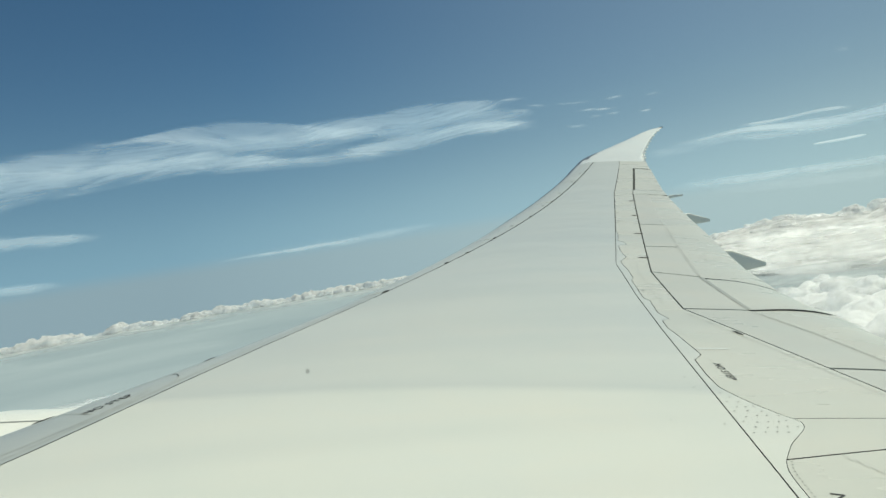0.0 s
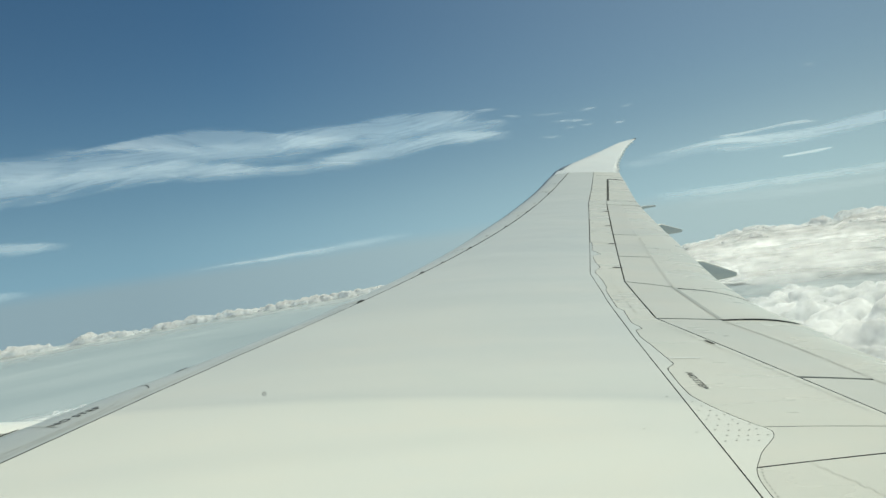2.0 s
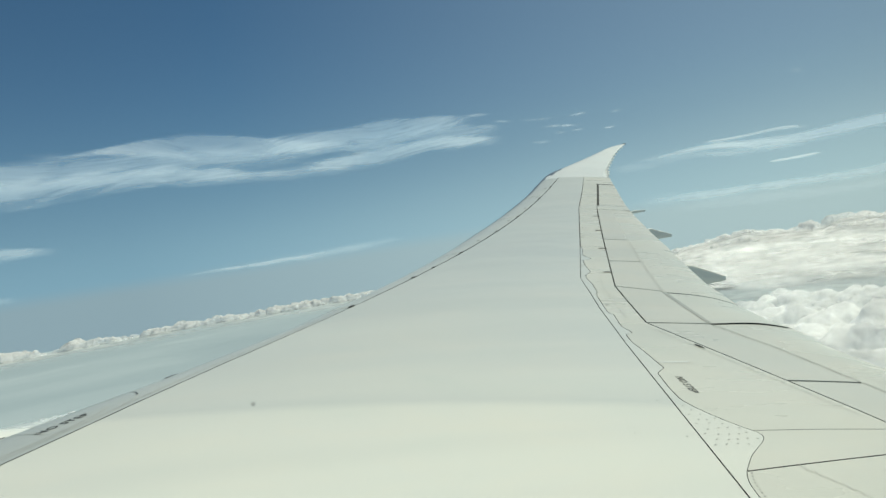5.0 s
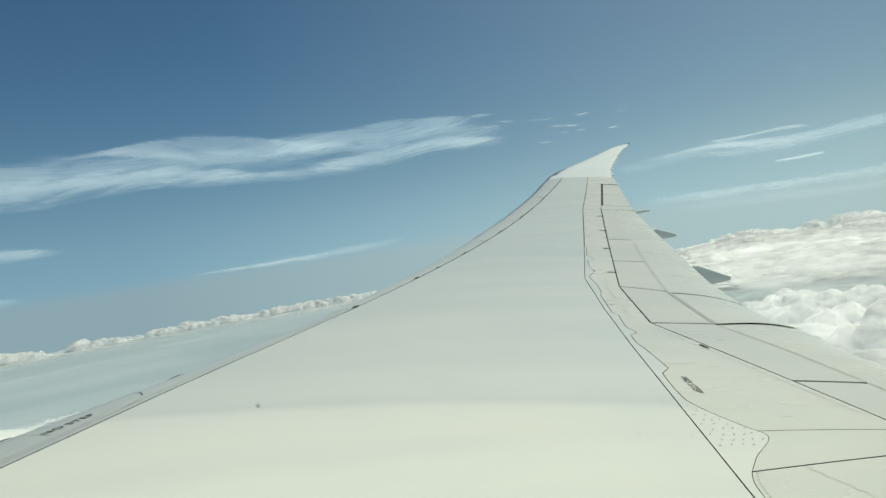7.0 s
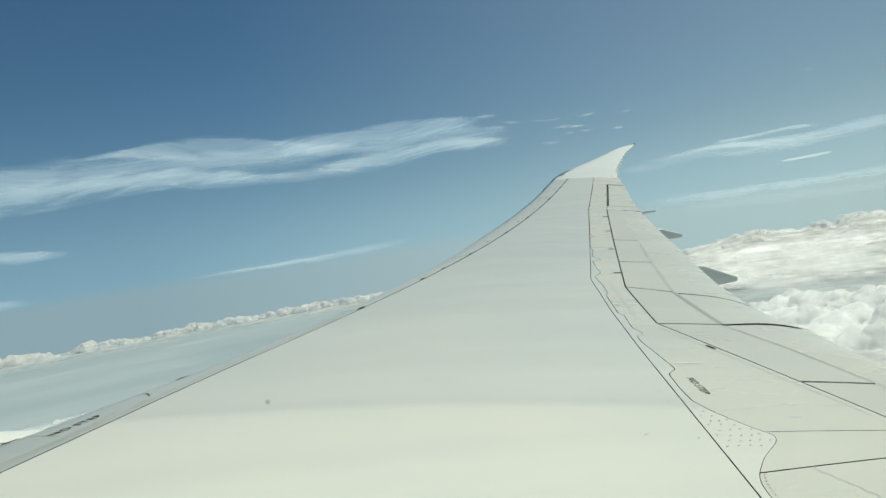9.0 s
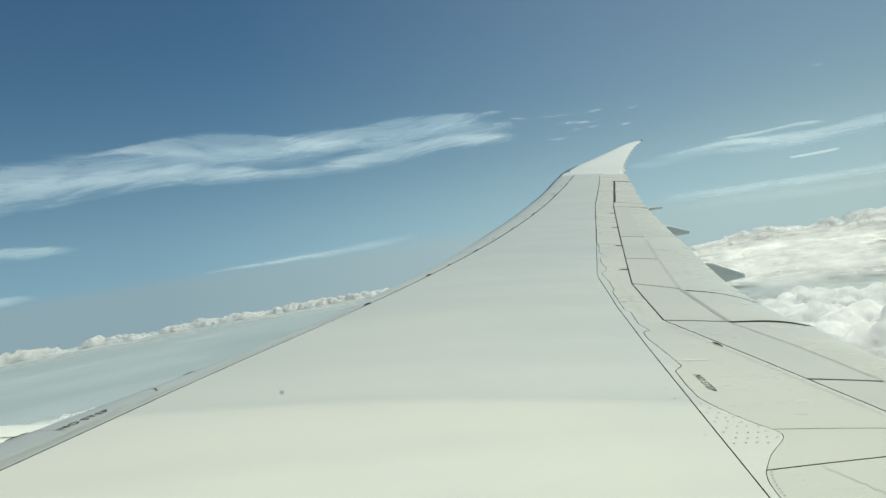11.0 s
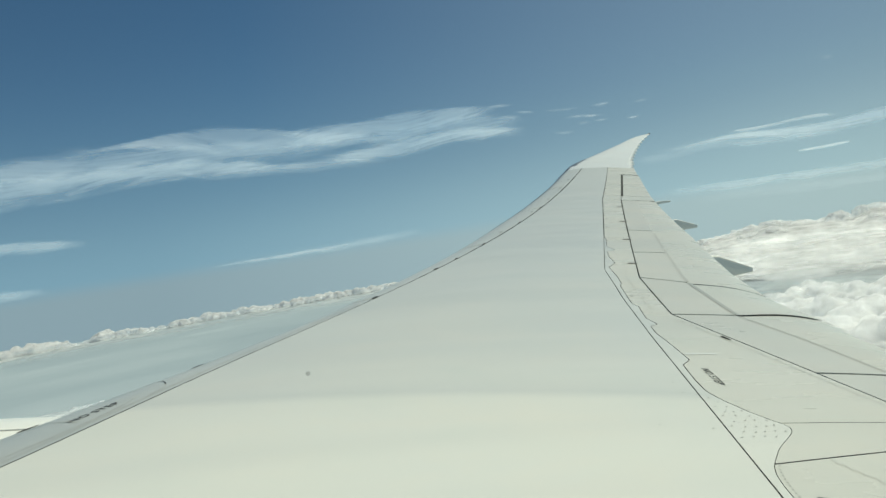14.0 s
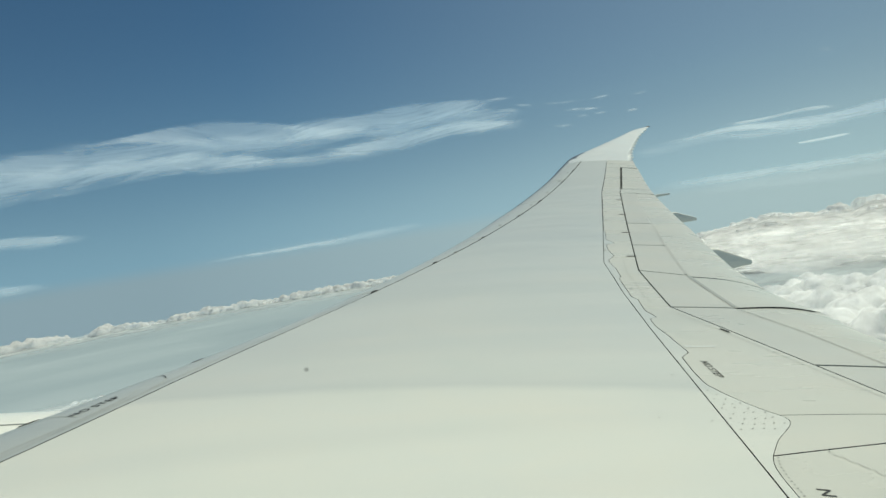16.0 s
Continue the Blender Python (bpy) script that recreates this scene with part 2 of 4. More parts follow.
x_seal = lerp_line([(0.2, 1.47), (2.9, 2.42), (3.13, 2.50), (3.26, 2.555), (3.37, 2.63), (3.58, 2.84), (3.78, 3.10), (3.85, 3.165), (3.91, 3.185), (4.00, 3.13), (4.16, 3.07), (4.35, 3.025), (4.55, 3.01), (4.81, 3.085),
                    (5.18, 3.22), (5.31, 3.37), (5.87, 3.50), (6.15, 3.55), (6.42, 3.65), (6.49, 3.775), (6.74, 3.785), (7.12, 3.935), (7.27, 4.00), (7.40, 3.985), (7.83, 4.15), (8.36, 4.35), (8.53, 4.46), (9.04, 4.66),
                    (9.5, 4.80), (9.66, 4.87), (9.98, 5.13), (10.1, 5.17), (10.45, 5.28), (10.95, 5.50), (11.05, 5.70), (11.16, 5.75), (11.45, 5.74), (11.6, 5.83), (12.05, 6.06), (12.3, 6.17), (17.24, 8.72), (22.0, 11.42)])

seal_run = x_seal


def x_seal(y):
    """The sealed joint with its corners slightly rounded."""
    y = np.asarray(y, float)
    wide = np.where(y < 4.6, 0.03, 0.006)
    return sum(0.2 * seal_run(y + o * wide) for o in (-1.0, -0.5, 0.0, 0.5, 1.0))


def chord(y):
    return np.interp(y, [0, 3.5, 7.5, 24, 30], [9.0, 8.2, 6.9, 2.7, 1.2])


def z_top(x, y):
    """Upper surface of the bent wing."""
    x, y = np.asarray(x, float), np.asarray(y, float)
    lead = SWEEP_A + SWEEP * y
    ch = chord(y)
    z = -1.2559 + 0.052 * y + 0.1009 * np.abs(y) ** 2.8553 / 24 ** 1.8553
    z = z - np.tan(np.radians(3.9546 * (1 - y / 40))) * (x - lead) - 0.10 * ch * ((x - lead) / ch - 0.35) ** 2
    length = np.where(y < 22.0, NOSE + le_ahead(y), np.interp(y, [22.0, 27.9], [NOSE + 0.165, 0.06]))
    k = np.interp(y, [3, 5, 5.8, 7.5, 11, 15, 18, 20, 22, 27.9], [0.07, 0.10, 0.165, 0.31, 0.27, 0.16, 0.16, 0.17, 0.14, 0.03])
    s = np.clip((length - (x - x_le(y))) / length, 0, 1)
    back = np.clip((x - x_le(y)) / np.maximum(0.05, TIP_TE(np.clip(y, 20.5, 27.85)) - x_le(y)), 0, 1)
    z = z - 0.045 * np.clip((y - 22.0) / 1.2, 0, 1) * np.clip((27.85 - y) / 3.0, 0, 1) * back ** 2.5
    return z - k * (1 - np.sqrt(1 - np.clip(s, 0, 0.999) ** 2))


def panel(name, parent, mat, y0, y1, xa, xb, ny, nx, gap=0.006, depth=0.03, label="", lift=None, dark=True, taper=0.0, back=None, side_gap=None):
    """A skin panel between two chordwise lines and two spans (y at the front and at the back), with its own edges.
    lift: raises the surface by a function of the place along the chord."""
    (y0a, y0b), (y1a, y1b) = (y0 if isinstance(y0, tuple) else (y0, y0)), (y1 if isinstance(y1, tuple) else (y1, y1))
    s = np.linspace(0, 1, nx + 1)
    r = np.linspace(0, 1, ny + 1)
    S, T = np.meshgrid(s, r)
    side_gap = gap if side_gap is None else side_gap
    ya, yb = y0a + (y0b - y0a) * S + side_gap, y1a + (y1b - y1a) * S - side_gap
    Y = ya + (yb - ya) * T
    A, B = xa(Y) + gap, xb(Y) - (gap if back is None else back)
    X = A + (B - A) * S
    Z = z_top(X, Y)
    if lift is not None:
        Z = Z + lift(S, T)
    top = np.stack([X, Y, Z], -1).reshape(-1, 3)
    n = nx + 1
    faces = [(j * n + i, j * n + i + 1, (j + 1) * n + i + 1, (j + 1) * n + i) for j in range(ny) for i in range(nx)]
    ring = [i for i in range(n)] + [j * n + nx for j in range(1, ny + 1)] + [ny * n + i for i in range(nx - 1, -1, -1)] + [j * n for j in range(ny - 1, 0, -1)]
    base = len(top)
    edge = top[ring]
    low = edge.copy()
    low[:, 2] -= depth * (1 - taper * S.reshape(-1)[ring])
    verts = np.concatenate([top, edge, low])
    m = len(ring)
    sides = [(base + i, base + m + i, base + m + (i + 1) % m, base + (i + 1) % m) for i in range(m)]
    me = bpy.data.meshes.new(name)
    me.from_pydata(verts.tolist(), [], faces + sides)
    me.materials.append(mat)
    me.materials.append(SEAL)
    me.polygons.foreach_set("use_smooth", [True] * len(faces) + [False] * len(sides))
    me.polygons.foreach_set("material_index", [0] * len(faces) + [1 if dark else 0] * len(sides))
    me.update()
    return part_of(name, me, parent, label)


def ribbon(name, parent, mat, points, width, label="", raise_by=0.003):
    """A narrow flat strip lying on the wing along a run of (x, y) places."""
    pts = np.array(points, float)
    d = np.gradient(pts, axis=0)
    side = np.stack([-d[:, 1], d[:, 0]], -1)
    side /= np.linalg.norm(side, axis=1)[:, None]
    rows = []
    for o in (-0.5, 0.5):
        q = pts + side * width * o
        rows.append(np.column_stack([q, z_top(q[:, 0], q[:, 1]) + raise_by]))
    n = len(pts)
    verts = np.concatenate(rows)
    faces = [(i, i + 1, n + i + 1, n + i) for i in range(n - 1)]
    return part_of(name, mesh_of(name, verts, faces, mat), parent, label)


# ---------------------------------------------------------------- the ground far below
def build_ground():
    rings = [0, 60, 150, 300, 600, 1000, 1600, 2400, 3200, 3600, 3950]
    n = 96
    verts = [(0, 0, 0)]
    for r in rings[1:]:
        verts += [(r * math.cos(2 * math.pi * k / n), r * math.sin(2 * math.pi * k / n), 0) for k in range(n)]
    faces = [(0, 1 + k, 1 + (k + 1) % n) for k in range(n)]
    for j in range(len(rings) - 2):
        a, b = 1 + j * n, 1 + (j + 1) * n
        faces += [(a + k, b + k, b + (k + 1) % n, a + (k + 1) % n) for k in range(n)]
    m, t, p = nodes_of("haze_painted_ground")
    # the haze over the land is put into this colour
    haze_tone = ramp(t, noise_at(t, 0.0014, (1, 1.6, 1), 4, 0.5, warp=0.8), [(0.25, (0.335, 0.395, 0.425)), (0.52, (0.375, 0.435, 0.46)), (0.85, (0.47, 0.525, 0.54))])
    t.links.new(haze_tone, p.inputs["Base Color"])
    p.inputs["Roughness"].default_value = 1.0
    p.inputs["Specular IOR Level"].default_value = 0.0
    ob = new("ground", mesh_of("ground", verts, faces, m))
    tagged(ob, "pale blue-grey land far below, haze and thin cloud in its colour", "ground", kind="structure")


build_ground()


# ---------------------------------------------------------------- clouds
def sky_place(az, el, dist):
    a, e = radians(az), radians(el)
    return Vector((math.sin(a) * math.cos(e) * dist, math.cos(a) * math.cos(e) * dist, FLIGHT + math.sin(e) * dist))


def cirrus_material():
    """White ice cloud: how much of the sky it hides follows its thickness, torn into fibres along its run."""
    m = bpy.data.materials.new("cirrus_ice")
    m.use_nodes = True
    t = m.node_tree
    t.nodes.clear()
    out, co = t.nodes.new("ShaderNodeOutputMaterial"), t.nodes.new("ShaderNodeTexCoord")

    def value(name):
        n = t.nodes.new("ShaderNodeAttribute")
        n.attribute_name = name
        return n.outputs["Fac"]

    def sums(op, a, b, clamp=False):
        n = t.nodes.new("ShaderNodeMath")
        n.operation, n.use_clamp = op, clamp
        for k, v in enumerate((a, b)):
            if isinstance(v, (int, float)):
                n.inputs[k].default_value = v
            else:
                t.links.new(v, n.inputs[k])
        return n.outputs[0]

    def fbm(sx, sy, detail, rough, warp):
        mp, n = t.nodes.new("ShaderNodeMapping"), t.nodes.new("ShaderNodeTexNoise")
        mp.inputs["Scale"].default_value = (sx, sy, 1)
        n.inputs["Scale"].default_value, n.inputs["Detail"].default_value, n.inputs["Roughness"].default_value, n.inputs["Distortion"].default_value = 1.0, detail, rough, warp
        t.links.new(co.outputs["UV"], mp.inputs[0])
        t.links.new(mp.outputs[0], n.inputs[0])
        return n.outputs[0]

    thick, hides, fibrous = value("thickness"), value("veil"), value("fibres")
    broad, fibre = fbm(2.6, 1.5, 4, 0.58, 0.3), fbm(2.2, 6.0, 6, 0.62, 0.25)
    wave = sums("ADD", sums("MULTIPLY", broad, sums("SUBTRACT", 1.0, fibrous)), sums("MULTIPLY", fibre, fibrous))
    torn = t.nodes.new("ShaderNodeMapRange")
    torn.interpolation_type = "SMOOTHSTEP"
    torn.inputs["From Min"].default_value, torn.inputs["From Max"].default_value = 0.12, 1.12
    t.links.new(sums("ADD", thick, sums("MULTIPLY", sums("SUBTRACT", wave, 0.5), 1.9)), torn.inputs["Value"])
    edge = sums("MULTIPLY", thick, 4.0, True)
    alpha = sums("MULTIPLY", sums("MULTIPLY", edge, hides), sums("MULTIPLY", torn.outputs[0], 0.62), True)
    dif, tra, clear = t.nodes.new("ShaderNodeBsdfDiffuse"), t.nodes.new("ShaderNodeBsdfTranslucent"), t.nodes.new("ShaderNodeBsdfTransparent")
    dif.inputs[0].default_value = tra.inputs[0].default_value = (0.95, 0.925, 0.88, 1)
    both, mix = t.nodes.new("ShaderNodeAddShader"), t.nodes.new("ShaderNodeMixShader")
    t.links.new(dif.outputs[0], both.inputs[0])
    t.links.new(tra.outputs[0], both.inputs[1])
    t.links.new(alpha, mix.inputs[0])
    t.links.new(clear.outputs[0], mix.inputs[1])
    t.links.new(both.outputs[0], mix.inputs[2])
    t.links.new(mix.outputs[0], out.inputs["Surface"])
    return m


ICE = cirrus_material()
SHEETS = iter(range(1000))


def strand_mesh(density, crisp, fibres, line, fade, grain=1.0):
    """A thin bent sheet of ice cloud along a line of (azimuth, upper and lower elevation) in degrees, with a share of the density where it varies; crisp: how sharp its upper edge is."""
    k = next(SHEETS)
    azs = [p[0] for p in line]
    top, low = smooth_line([(p[0], p[1]) for p in line]), smooth_line([(p[0], p[2]) for p in line])
    share = lerp_line([(p[0], p[3] if len(p) > 3 else 1.0) for p in line])
    nu, nv = 72, 14
    dist, span = 4470.0 - 9.0 * k, azs[-1] - azs[0]
    rim = 0.02 if grain > 3 else 0.05
    verts, uvs, thick, veil = [], [], [], []
    for i in range(nu + 1):
        f = i / nu
        az = azs[0] + span * f
        hi, lo = float(top(az)), float(low(az))
        hi, lo = hi + 0.30 * crisp * (hi - lo) + rim, lo - 0.28 * (hi - lo) - rim
        ends = ease(min(1.0, f / fade, (1 - f) / fade))
        for j in range(nv + 1):
            v = j / nv
            verts.append(sky_place(az, lo + (hi - lo) * v, dist + 120.0 * v))
            uvs.append((grain * az / 10.0 + 7.3 * k, (hi - lo) * v + 0.35 * hi + 3.1 * k))
            veil.append(density * float(share(az)))
            thick.append((0.7 if grain > 3 else 1.0) * ends * ease((1 - v) / crisp) * ease(v / (0.25 if crisp > 0.7 else 0.62)))
    n = nv + 1
    faces = [(i * n + j, (i + 1) * n + j, (i + 1) * n + j + 1, i * n + j + 1) for i in range(nu) for j in range(nv)]
    me = mesh_of("cirrus_cloud", verts, faces, ICE)
    layer = me.uv_layers.new(name="UVMap")
    for loop in me.loops:
        layer.data[loop.index].uv = uvs[loop.vertex_index]
    for name, values in (("thickness", thick), ("veil", veil), ("fibres", [fibres] * len(thick))):
        me.attributes.new(name, "FLOAT", "POINT").data.foreach_set("value", values)
    return me


def cirrus(label, *sheet_of, fade=0.26, grain=1.0):
    """One cirrus cloud: a single sheet (density, crisp, fibres, line), or with no sheet a base for strands."""
    cloud = new("cirrus_cloud", strand_mesh(*sheet_of, fade, grain) if sheet_of else None)
    if not sheet_of:
        cloud.location = (0, 0, FLIGHT)
    return tagged(cloud, label, "cloud", "cirrus clouds")


def strand(cloud, density, crisp, fibres, line):
    """One strand of a large cirrus cloud, a part of it."""
    me = strand_mesh(density, crisp, fibres, line, 0.26)
    me.transform(Matrix.Translation((0, 0, -FLIGHT)))
    return part_of("strand", me, cloud)


long_bank = cirrus("long bank of streaky white cirrus cloud in blue sky")
strand(long_bank, 0.62, 0.45, 0.25, [(-31.50, 6.80, 4.12), (-22.09, 8.68, 5.81), (-19.05, 9.21, 6.33), (-15.10, 9.29, 6.62), (-11.63, 9.31, 7.07), (-7.56, 9.17, 7.22), (-3.31, 8.58, 6.97), (2.04, 7.74, 6.64), (5.76, 7.33, 6.50)])
strand(long_bank, 0.46, 0.45, 0.40, [(-31.28, 8.14, 6.13), (-21.89, 9.52, 7.72), (-18.86, 10.12, 7.91), (-14.93, 10.47, 7.77), (-10.67, 10.63, 7.92), (-6.12, 10.48, 8.03), (-0.89, 10.06, 7.86), (4.11, 9.41, 7.40), (9.82, 9.11, 7.54)])
strand(long_bank, 0.40, 0.22, 0.25, [(-14.81, 10.07, 9.74), (-10.30, 10.62, 10.02), (-8.26, 10.95, 9.75), (-5.97, 11.17, 9.26), (-3.62, 11.20, 8.74), (-1.21, 10.95, 8.55), (1.03, 10.48, 8.55), (3.29, 9.94, 8.44), (6.56, 9.57, 8.28), (10.87, 9.43, 8.33)])
strand(long_bank, 0.64, 0.25, 0.45, [(-0.85, 10.11, 8.32), (1.44, 10.34, 8.04), (4.36, 10.35, 8.40), (8.31, 10.35, 8.52), (10.97, 10.53, 8.42), (13.64, 10.46, 8.58), (16.29, 10.19, 8.73), (18.41, 9.94, 8.89), (21.56, 9.55, 9.14)])
strand(long_bank, 0.72, 0.40, 0.40, [(2.11, 8.10, 7.19), (5.38, 8.13, 6.89), (8.00, 8.24, 6.76), (10.67, 8.51, 6.75), (13.36, 8.49, 7.06), (16.04, 8.50, 7.25), (18.66, 8.17, 7.11), (21.26, 7.82, 7.04), (23.87, 7.78, 7.14)])
strand(long_bank, 0.30, 0.40, 0.45, [(-4.26, 7.79, 6.99), (0.20, 7.70, 6.79), (2.73, 7.69, 6.59), (5.30, 7.58, 6.52), (10.09, 7.47, 6.54)])
strand(long_bank, 0.42, 0.45, 0.70, [(5.05, 9.29, 7.55), (8.16, 9.43, 7.59), (10.83, 9.71, 7.59), (13.52, 9.78, 7.75), (16.17, 9.64, 7.81), (18.79, 9.26, 7.66), (22.77, 8.44, 7.44)])
streak = cirrus("slender white cirrus streak above a cloud deck")
strand(streak, 1.00, 0.38, 0.35, [(29.52, 3.78, 3.51, 0.25), (33.35, 3.98, 3.45, 0.40), (36.61, 4.10, 3.58, 0.50), (39.05, 4.00, 3.32, 0.60), (41.12, 3.86, 2.99, 0.70), (43.12, 3.77, 2.75, 0.80), (44.78, 3.82, 2.70, 0.95), (46.16, 3.95, 2.81, 1.10), (47.52, 4.04, 2.87, 1.20), (51.10, 4.13, 2.91, 1.20), (57.25, 4.39, 3.04, 1.00)])
strand(streak, 0.36, 0.30, 0.40, [(35.88, 4.34, 4.17), (39.74, 4.29, 4.00), (41.52, 4.38, 4.05), (43.09, 4.33, 4.04), (45.06, 3.89, 3.69)])
strand(streak, 0.28, 0.45, 0.40, [(35.17, 3.90, 3.46), (38.97, 3.41, 2.68), (41.05, 3.37, 2.53), (44.75, 3.05, 2.41)])
strand(streak, 0.20, 0.45, 0.40, [(29.02, 3.68, 3.04), (32.99, 3.72, 2.79), (35.14, 3.85, 3.07), (38.01, 3.69, 3.00)])
cirrus("short thin white cirrus streak", 0.50, 0.40, 0.40, [(40.76, 1.93, 1.85), (43.09, 1.99, 1.78), (44.61, 2.01, 1.85), (45.53, 1.99, 1.91)], grain=1.6)
cirrus("pale band of haze cloud along the horizon", 0.42, 0.45, 0.30, [(29.03, 0.78, -0.13), (32.89, 0.96, -0.16), (35.32, 0.72, -0.29), (37.66, 0.58, -0.28), (39.95, 0.52, -0.32), (42.16, 0.51, -0.36), (44.38, 0.51, -0.38), (47.12, 0.48, -0.38), (50.74, 0.74, -0.20), (56.97, 1.34, 0.31)], grain=1.6)
cirrus("faint wide veil of haze cloud", 0.18, 0.45, 0.30, [(31.56, -0.28, -1.00), (36.25, -0.07, -1.12), (40.23, -0.18, -1.24), (43.94, -0.45, -1.35), (47.00, -0.54, -1.33), (50.64, -0.31, -0.99), (56.88, 0.31, -0.44)], grain=1.6)
cirrus("faint white cirrus streak above the horizon", 0.30, 0.30, 0.45, [(-31.65, 5.13, 3.45), (-22.57, 4.43, 3.20), (-19.65, 4.14, 3.11), (-17.75, 4.00, 3.07), (-15.78, 3.73, 3.06), (-12.38, 3.37, 3.07)], grain=1.6)
cirrus("faint low streak of cloud at the horizon", 0.25, 0.30, 0.45, [(-32.09, 1.44, 0.11), (-23.04, 0.82, 0.06), (-20.13, 0.65, -0.10), (-18.41, 0.55, -0.14), (-15.72, 0.24, -0.09)], grain=1.6)
cirrus("thin white lens cloud lying on the hazy horizon", 0.36, 0.60, 0.45, [(-8.81, 0.19, 0.01, 0.40), (-5.39, 0.26, -0.01, 0.80), (-2.74, 0.29, -0.03, 1.00), (-0.01, 0.37, -0.10), (2.79, 0.49, -0.12), (5.17, 0.59, -0.11, 0.90), (7.09, 0.68, -0.08, 0.75), (9.03, 0.76, -0.04, 0.60), (11.46, 0.82, -0.04, 0.50), (14.87, 0.87, 0.11, 0.35)], grain=1.6)


def wisp(dense, line):
    return cirrus("small torn wisp of cirrus in blue sky", dense, 0.45, 0.85, line, fade=0.5, grain=3.5)


wisp(0.24, [(43.11, 8.46, 8.30), (44.00, 8.39, 8.03), (44.97, 8.05, 7.90)])
wisp(0.60, [(23.51, 7.99, 7.76), (25.09, 7.89, 7.62), (26.91, 7.68, 7.42), (29.06, 7.36, 7.19)])
wisp(0.33, [(26.48, 7.21, 7.08), (27.53, 7.15, 6.97), (28.76, 7.15, 7.01)])
wisp(0.45, [(26.38, 8.39, 8.21), (27.72, 8.45, 8.18), (29.22, 8.43, 8.25)])
wisp(0.22, [(22.18, 8.88, 8.65), (24.73, 8.56, 8.33), (27.24, 8.36, 8.04)])
wisp(0.39, [(20.08, 9.11, 8.93), (21.48, 8.96, 8.69), (22.86, 8.62, 8.44)])
wisp(0.26, [(25.10, 7.28, 7.10), (26.01, 7.25, 6.98), (27.11, 7.10, 6.92)])
wisp(0.29, [(23.14, 6.79, 6.61), (24.67, 6.75, 6.39), (26.10, 6.59, 6.36)])
wisp(0.45, [(29.18, 6.93, 6.80), (30.11, 6.93, 6.71), (31.14, 6.91, 6.73)])
wisp(0.35, [(29.97, 8.05, 7.92), (30.78, 8.11, 7.89), (31.75, 8.09, 7.92)])
wisp(0.42, [(18.03, 9.83, 9.65), (19.46, 9.82, 9.55), (21.12, 9.67, 9.49)])
wisp(0.38, [(18.59, 8.89, 8.53), (20.02, 8.84, 8.43), (21.66, 8.60, 8.33)])


def cloud_material(name, soft, opaque=1.0):
    """White vapour; soft: how far light spreads in it, in metres; opaque: how much of what lies behind it hides."""
    m = bpy.data.materials.new(name)
    m.use_nodes = True
    t = m.node_tree
    t.nodes.clear()
    out = t.nodes.new("ShaderNodeOutputMaterial")
    deep, hard, through_it = t.nodes.new("ShaderNodeSubsurfaceScattering"), t.nodes.new("ShaderNodeBsdfDiffuse"), t.nodes.new("ShaderNodeBsdfTranslucent")
    deep.falloff = "BURLEY"
    deep.inputs["Scale"].default_value = soft
    deep.inputs["Radius"].default_value = (1.0, 1.0, 1.0)
    tone = ramp(t, noise_at(t, 0.006, detail=5), [(0.3, (0.83, 0.822, 0.81)), (0.7, (0.89, 0.882, 0.87))])
    b = t.nodes.new("ShaderNodeBump")
    b.inputs["Strength"].default_value, b.inputs["Distance"].default_value = 0.5, 6.0
    t.links.new(noise_at(t, 0.05, detail=5, rough=0.6), b.inputs["Height"])
    # light spreads inside a cloud, which softens its relief
    lift, unit = t.nodes.new("ShaderNodeVectorMath"), t.nodes.new("ShaderNodeVectorMath")
    lift.operation, unit.operation = "ADD", "NORMALIZE"
    lift.inputs[1].default_value = (0.0, 0.0, 1.8)
    t.links.new(b.outputs[0], lift.inputs[0])
    t.links.new(lift.outputs[0], unit.inputs[0])
    for n in (deep, hard, through_it):
        t.links.new(tone, n.inputs[0])
    for n in (deep, hard):
        t.links.new(unit.outputs[0], n.inputs["Normal"])
    body, both = t.nodes.new("ShaderNodeMixShader"), t.nodes.new("ShaderNodeMixShader")
    body.inputs[0].default_value, both.inputs[0].default_value = 0.35, 0.55
    t.links.new(deep.outputs[0], body.inputs[1])
    t.links.new(hard.outputs[0], body.inputs[2])
    t.links.new(body.outputs[0], both.inputs[1])
    t.links.new(through_it.outputs[0], both.inputs[2])
    # ragged where the cloud is thin
    attr = t.nodes.new("ShaderNodeAttribute")
    attr.attribute_name = "thickness"
    mr, mul = t.nodes.new("ShaderNodeMapRange"), t.nodes.new("ShaderNodeMath")
    mr.inputs["From Min"].default_value, mr.inputs["From Max"].default_value = 0.35, 0.65
    mr.inputs["To Min"].default_value, mr.inputs["To Max"].default_value = 0.55 * opaque, 1.5 * opaque
    mul.operation, mul.use_clamp = "MULTIPLY", True
    t.links.new(noise_at(t, 0.012, detail=5, rough=0.6, shift=(4, 2, 8)), mr.inputs["Value"])
    t.links.new(mr.outputs[0], mul.inputs[0])
    t.links.new(attr.outputs["Fac"], mul.inputs[1])
    clear, mix = t.nodes.new("ShaderNodeBsdfTransparent"), t.nodes.new("ShaderNodeMixShader")
    t.links.new(mul.outputs[0], mix.inputs[0])
    t.links.new(clear.outputs[0], mix.inputs[1])
    t.links.new(both.outputs[0], mix.inputs[2])
    t.links.new(mix.outputs[0], out.inputs["Surface"])
    return m


CLOUD = cloud_material("cloud_vapour", 60.0, 0.74)
HAZY_CLOUD = cloud_material("hazy_cloud_vapour", 30.0, 0.68)


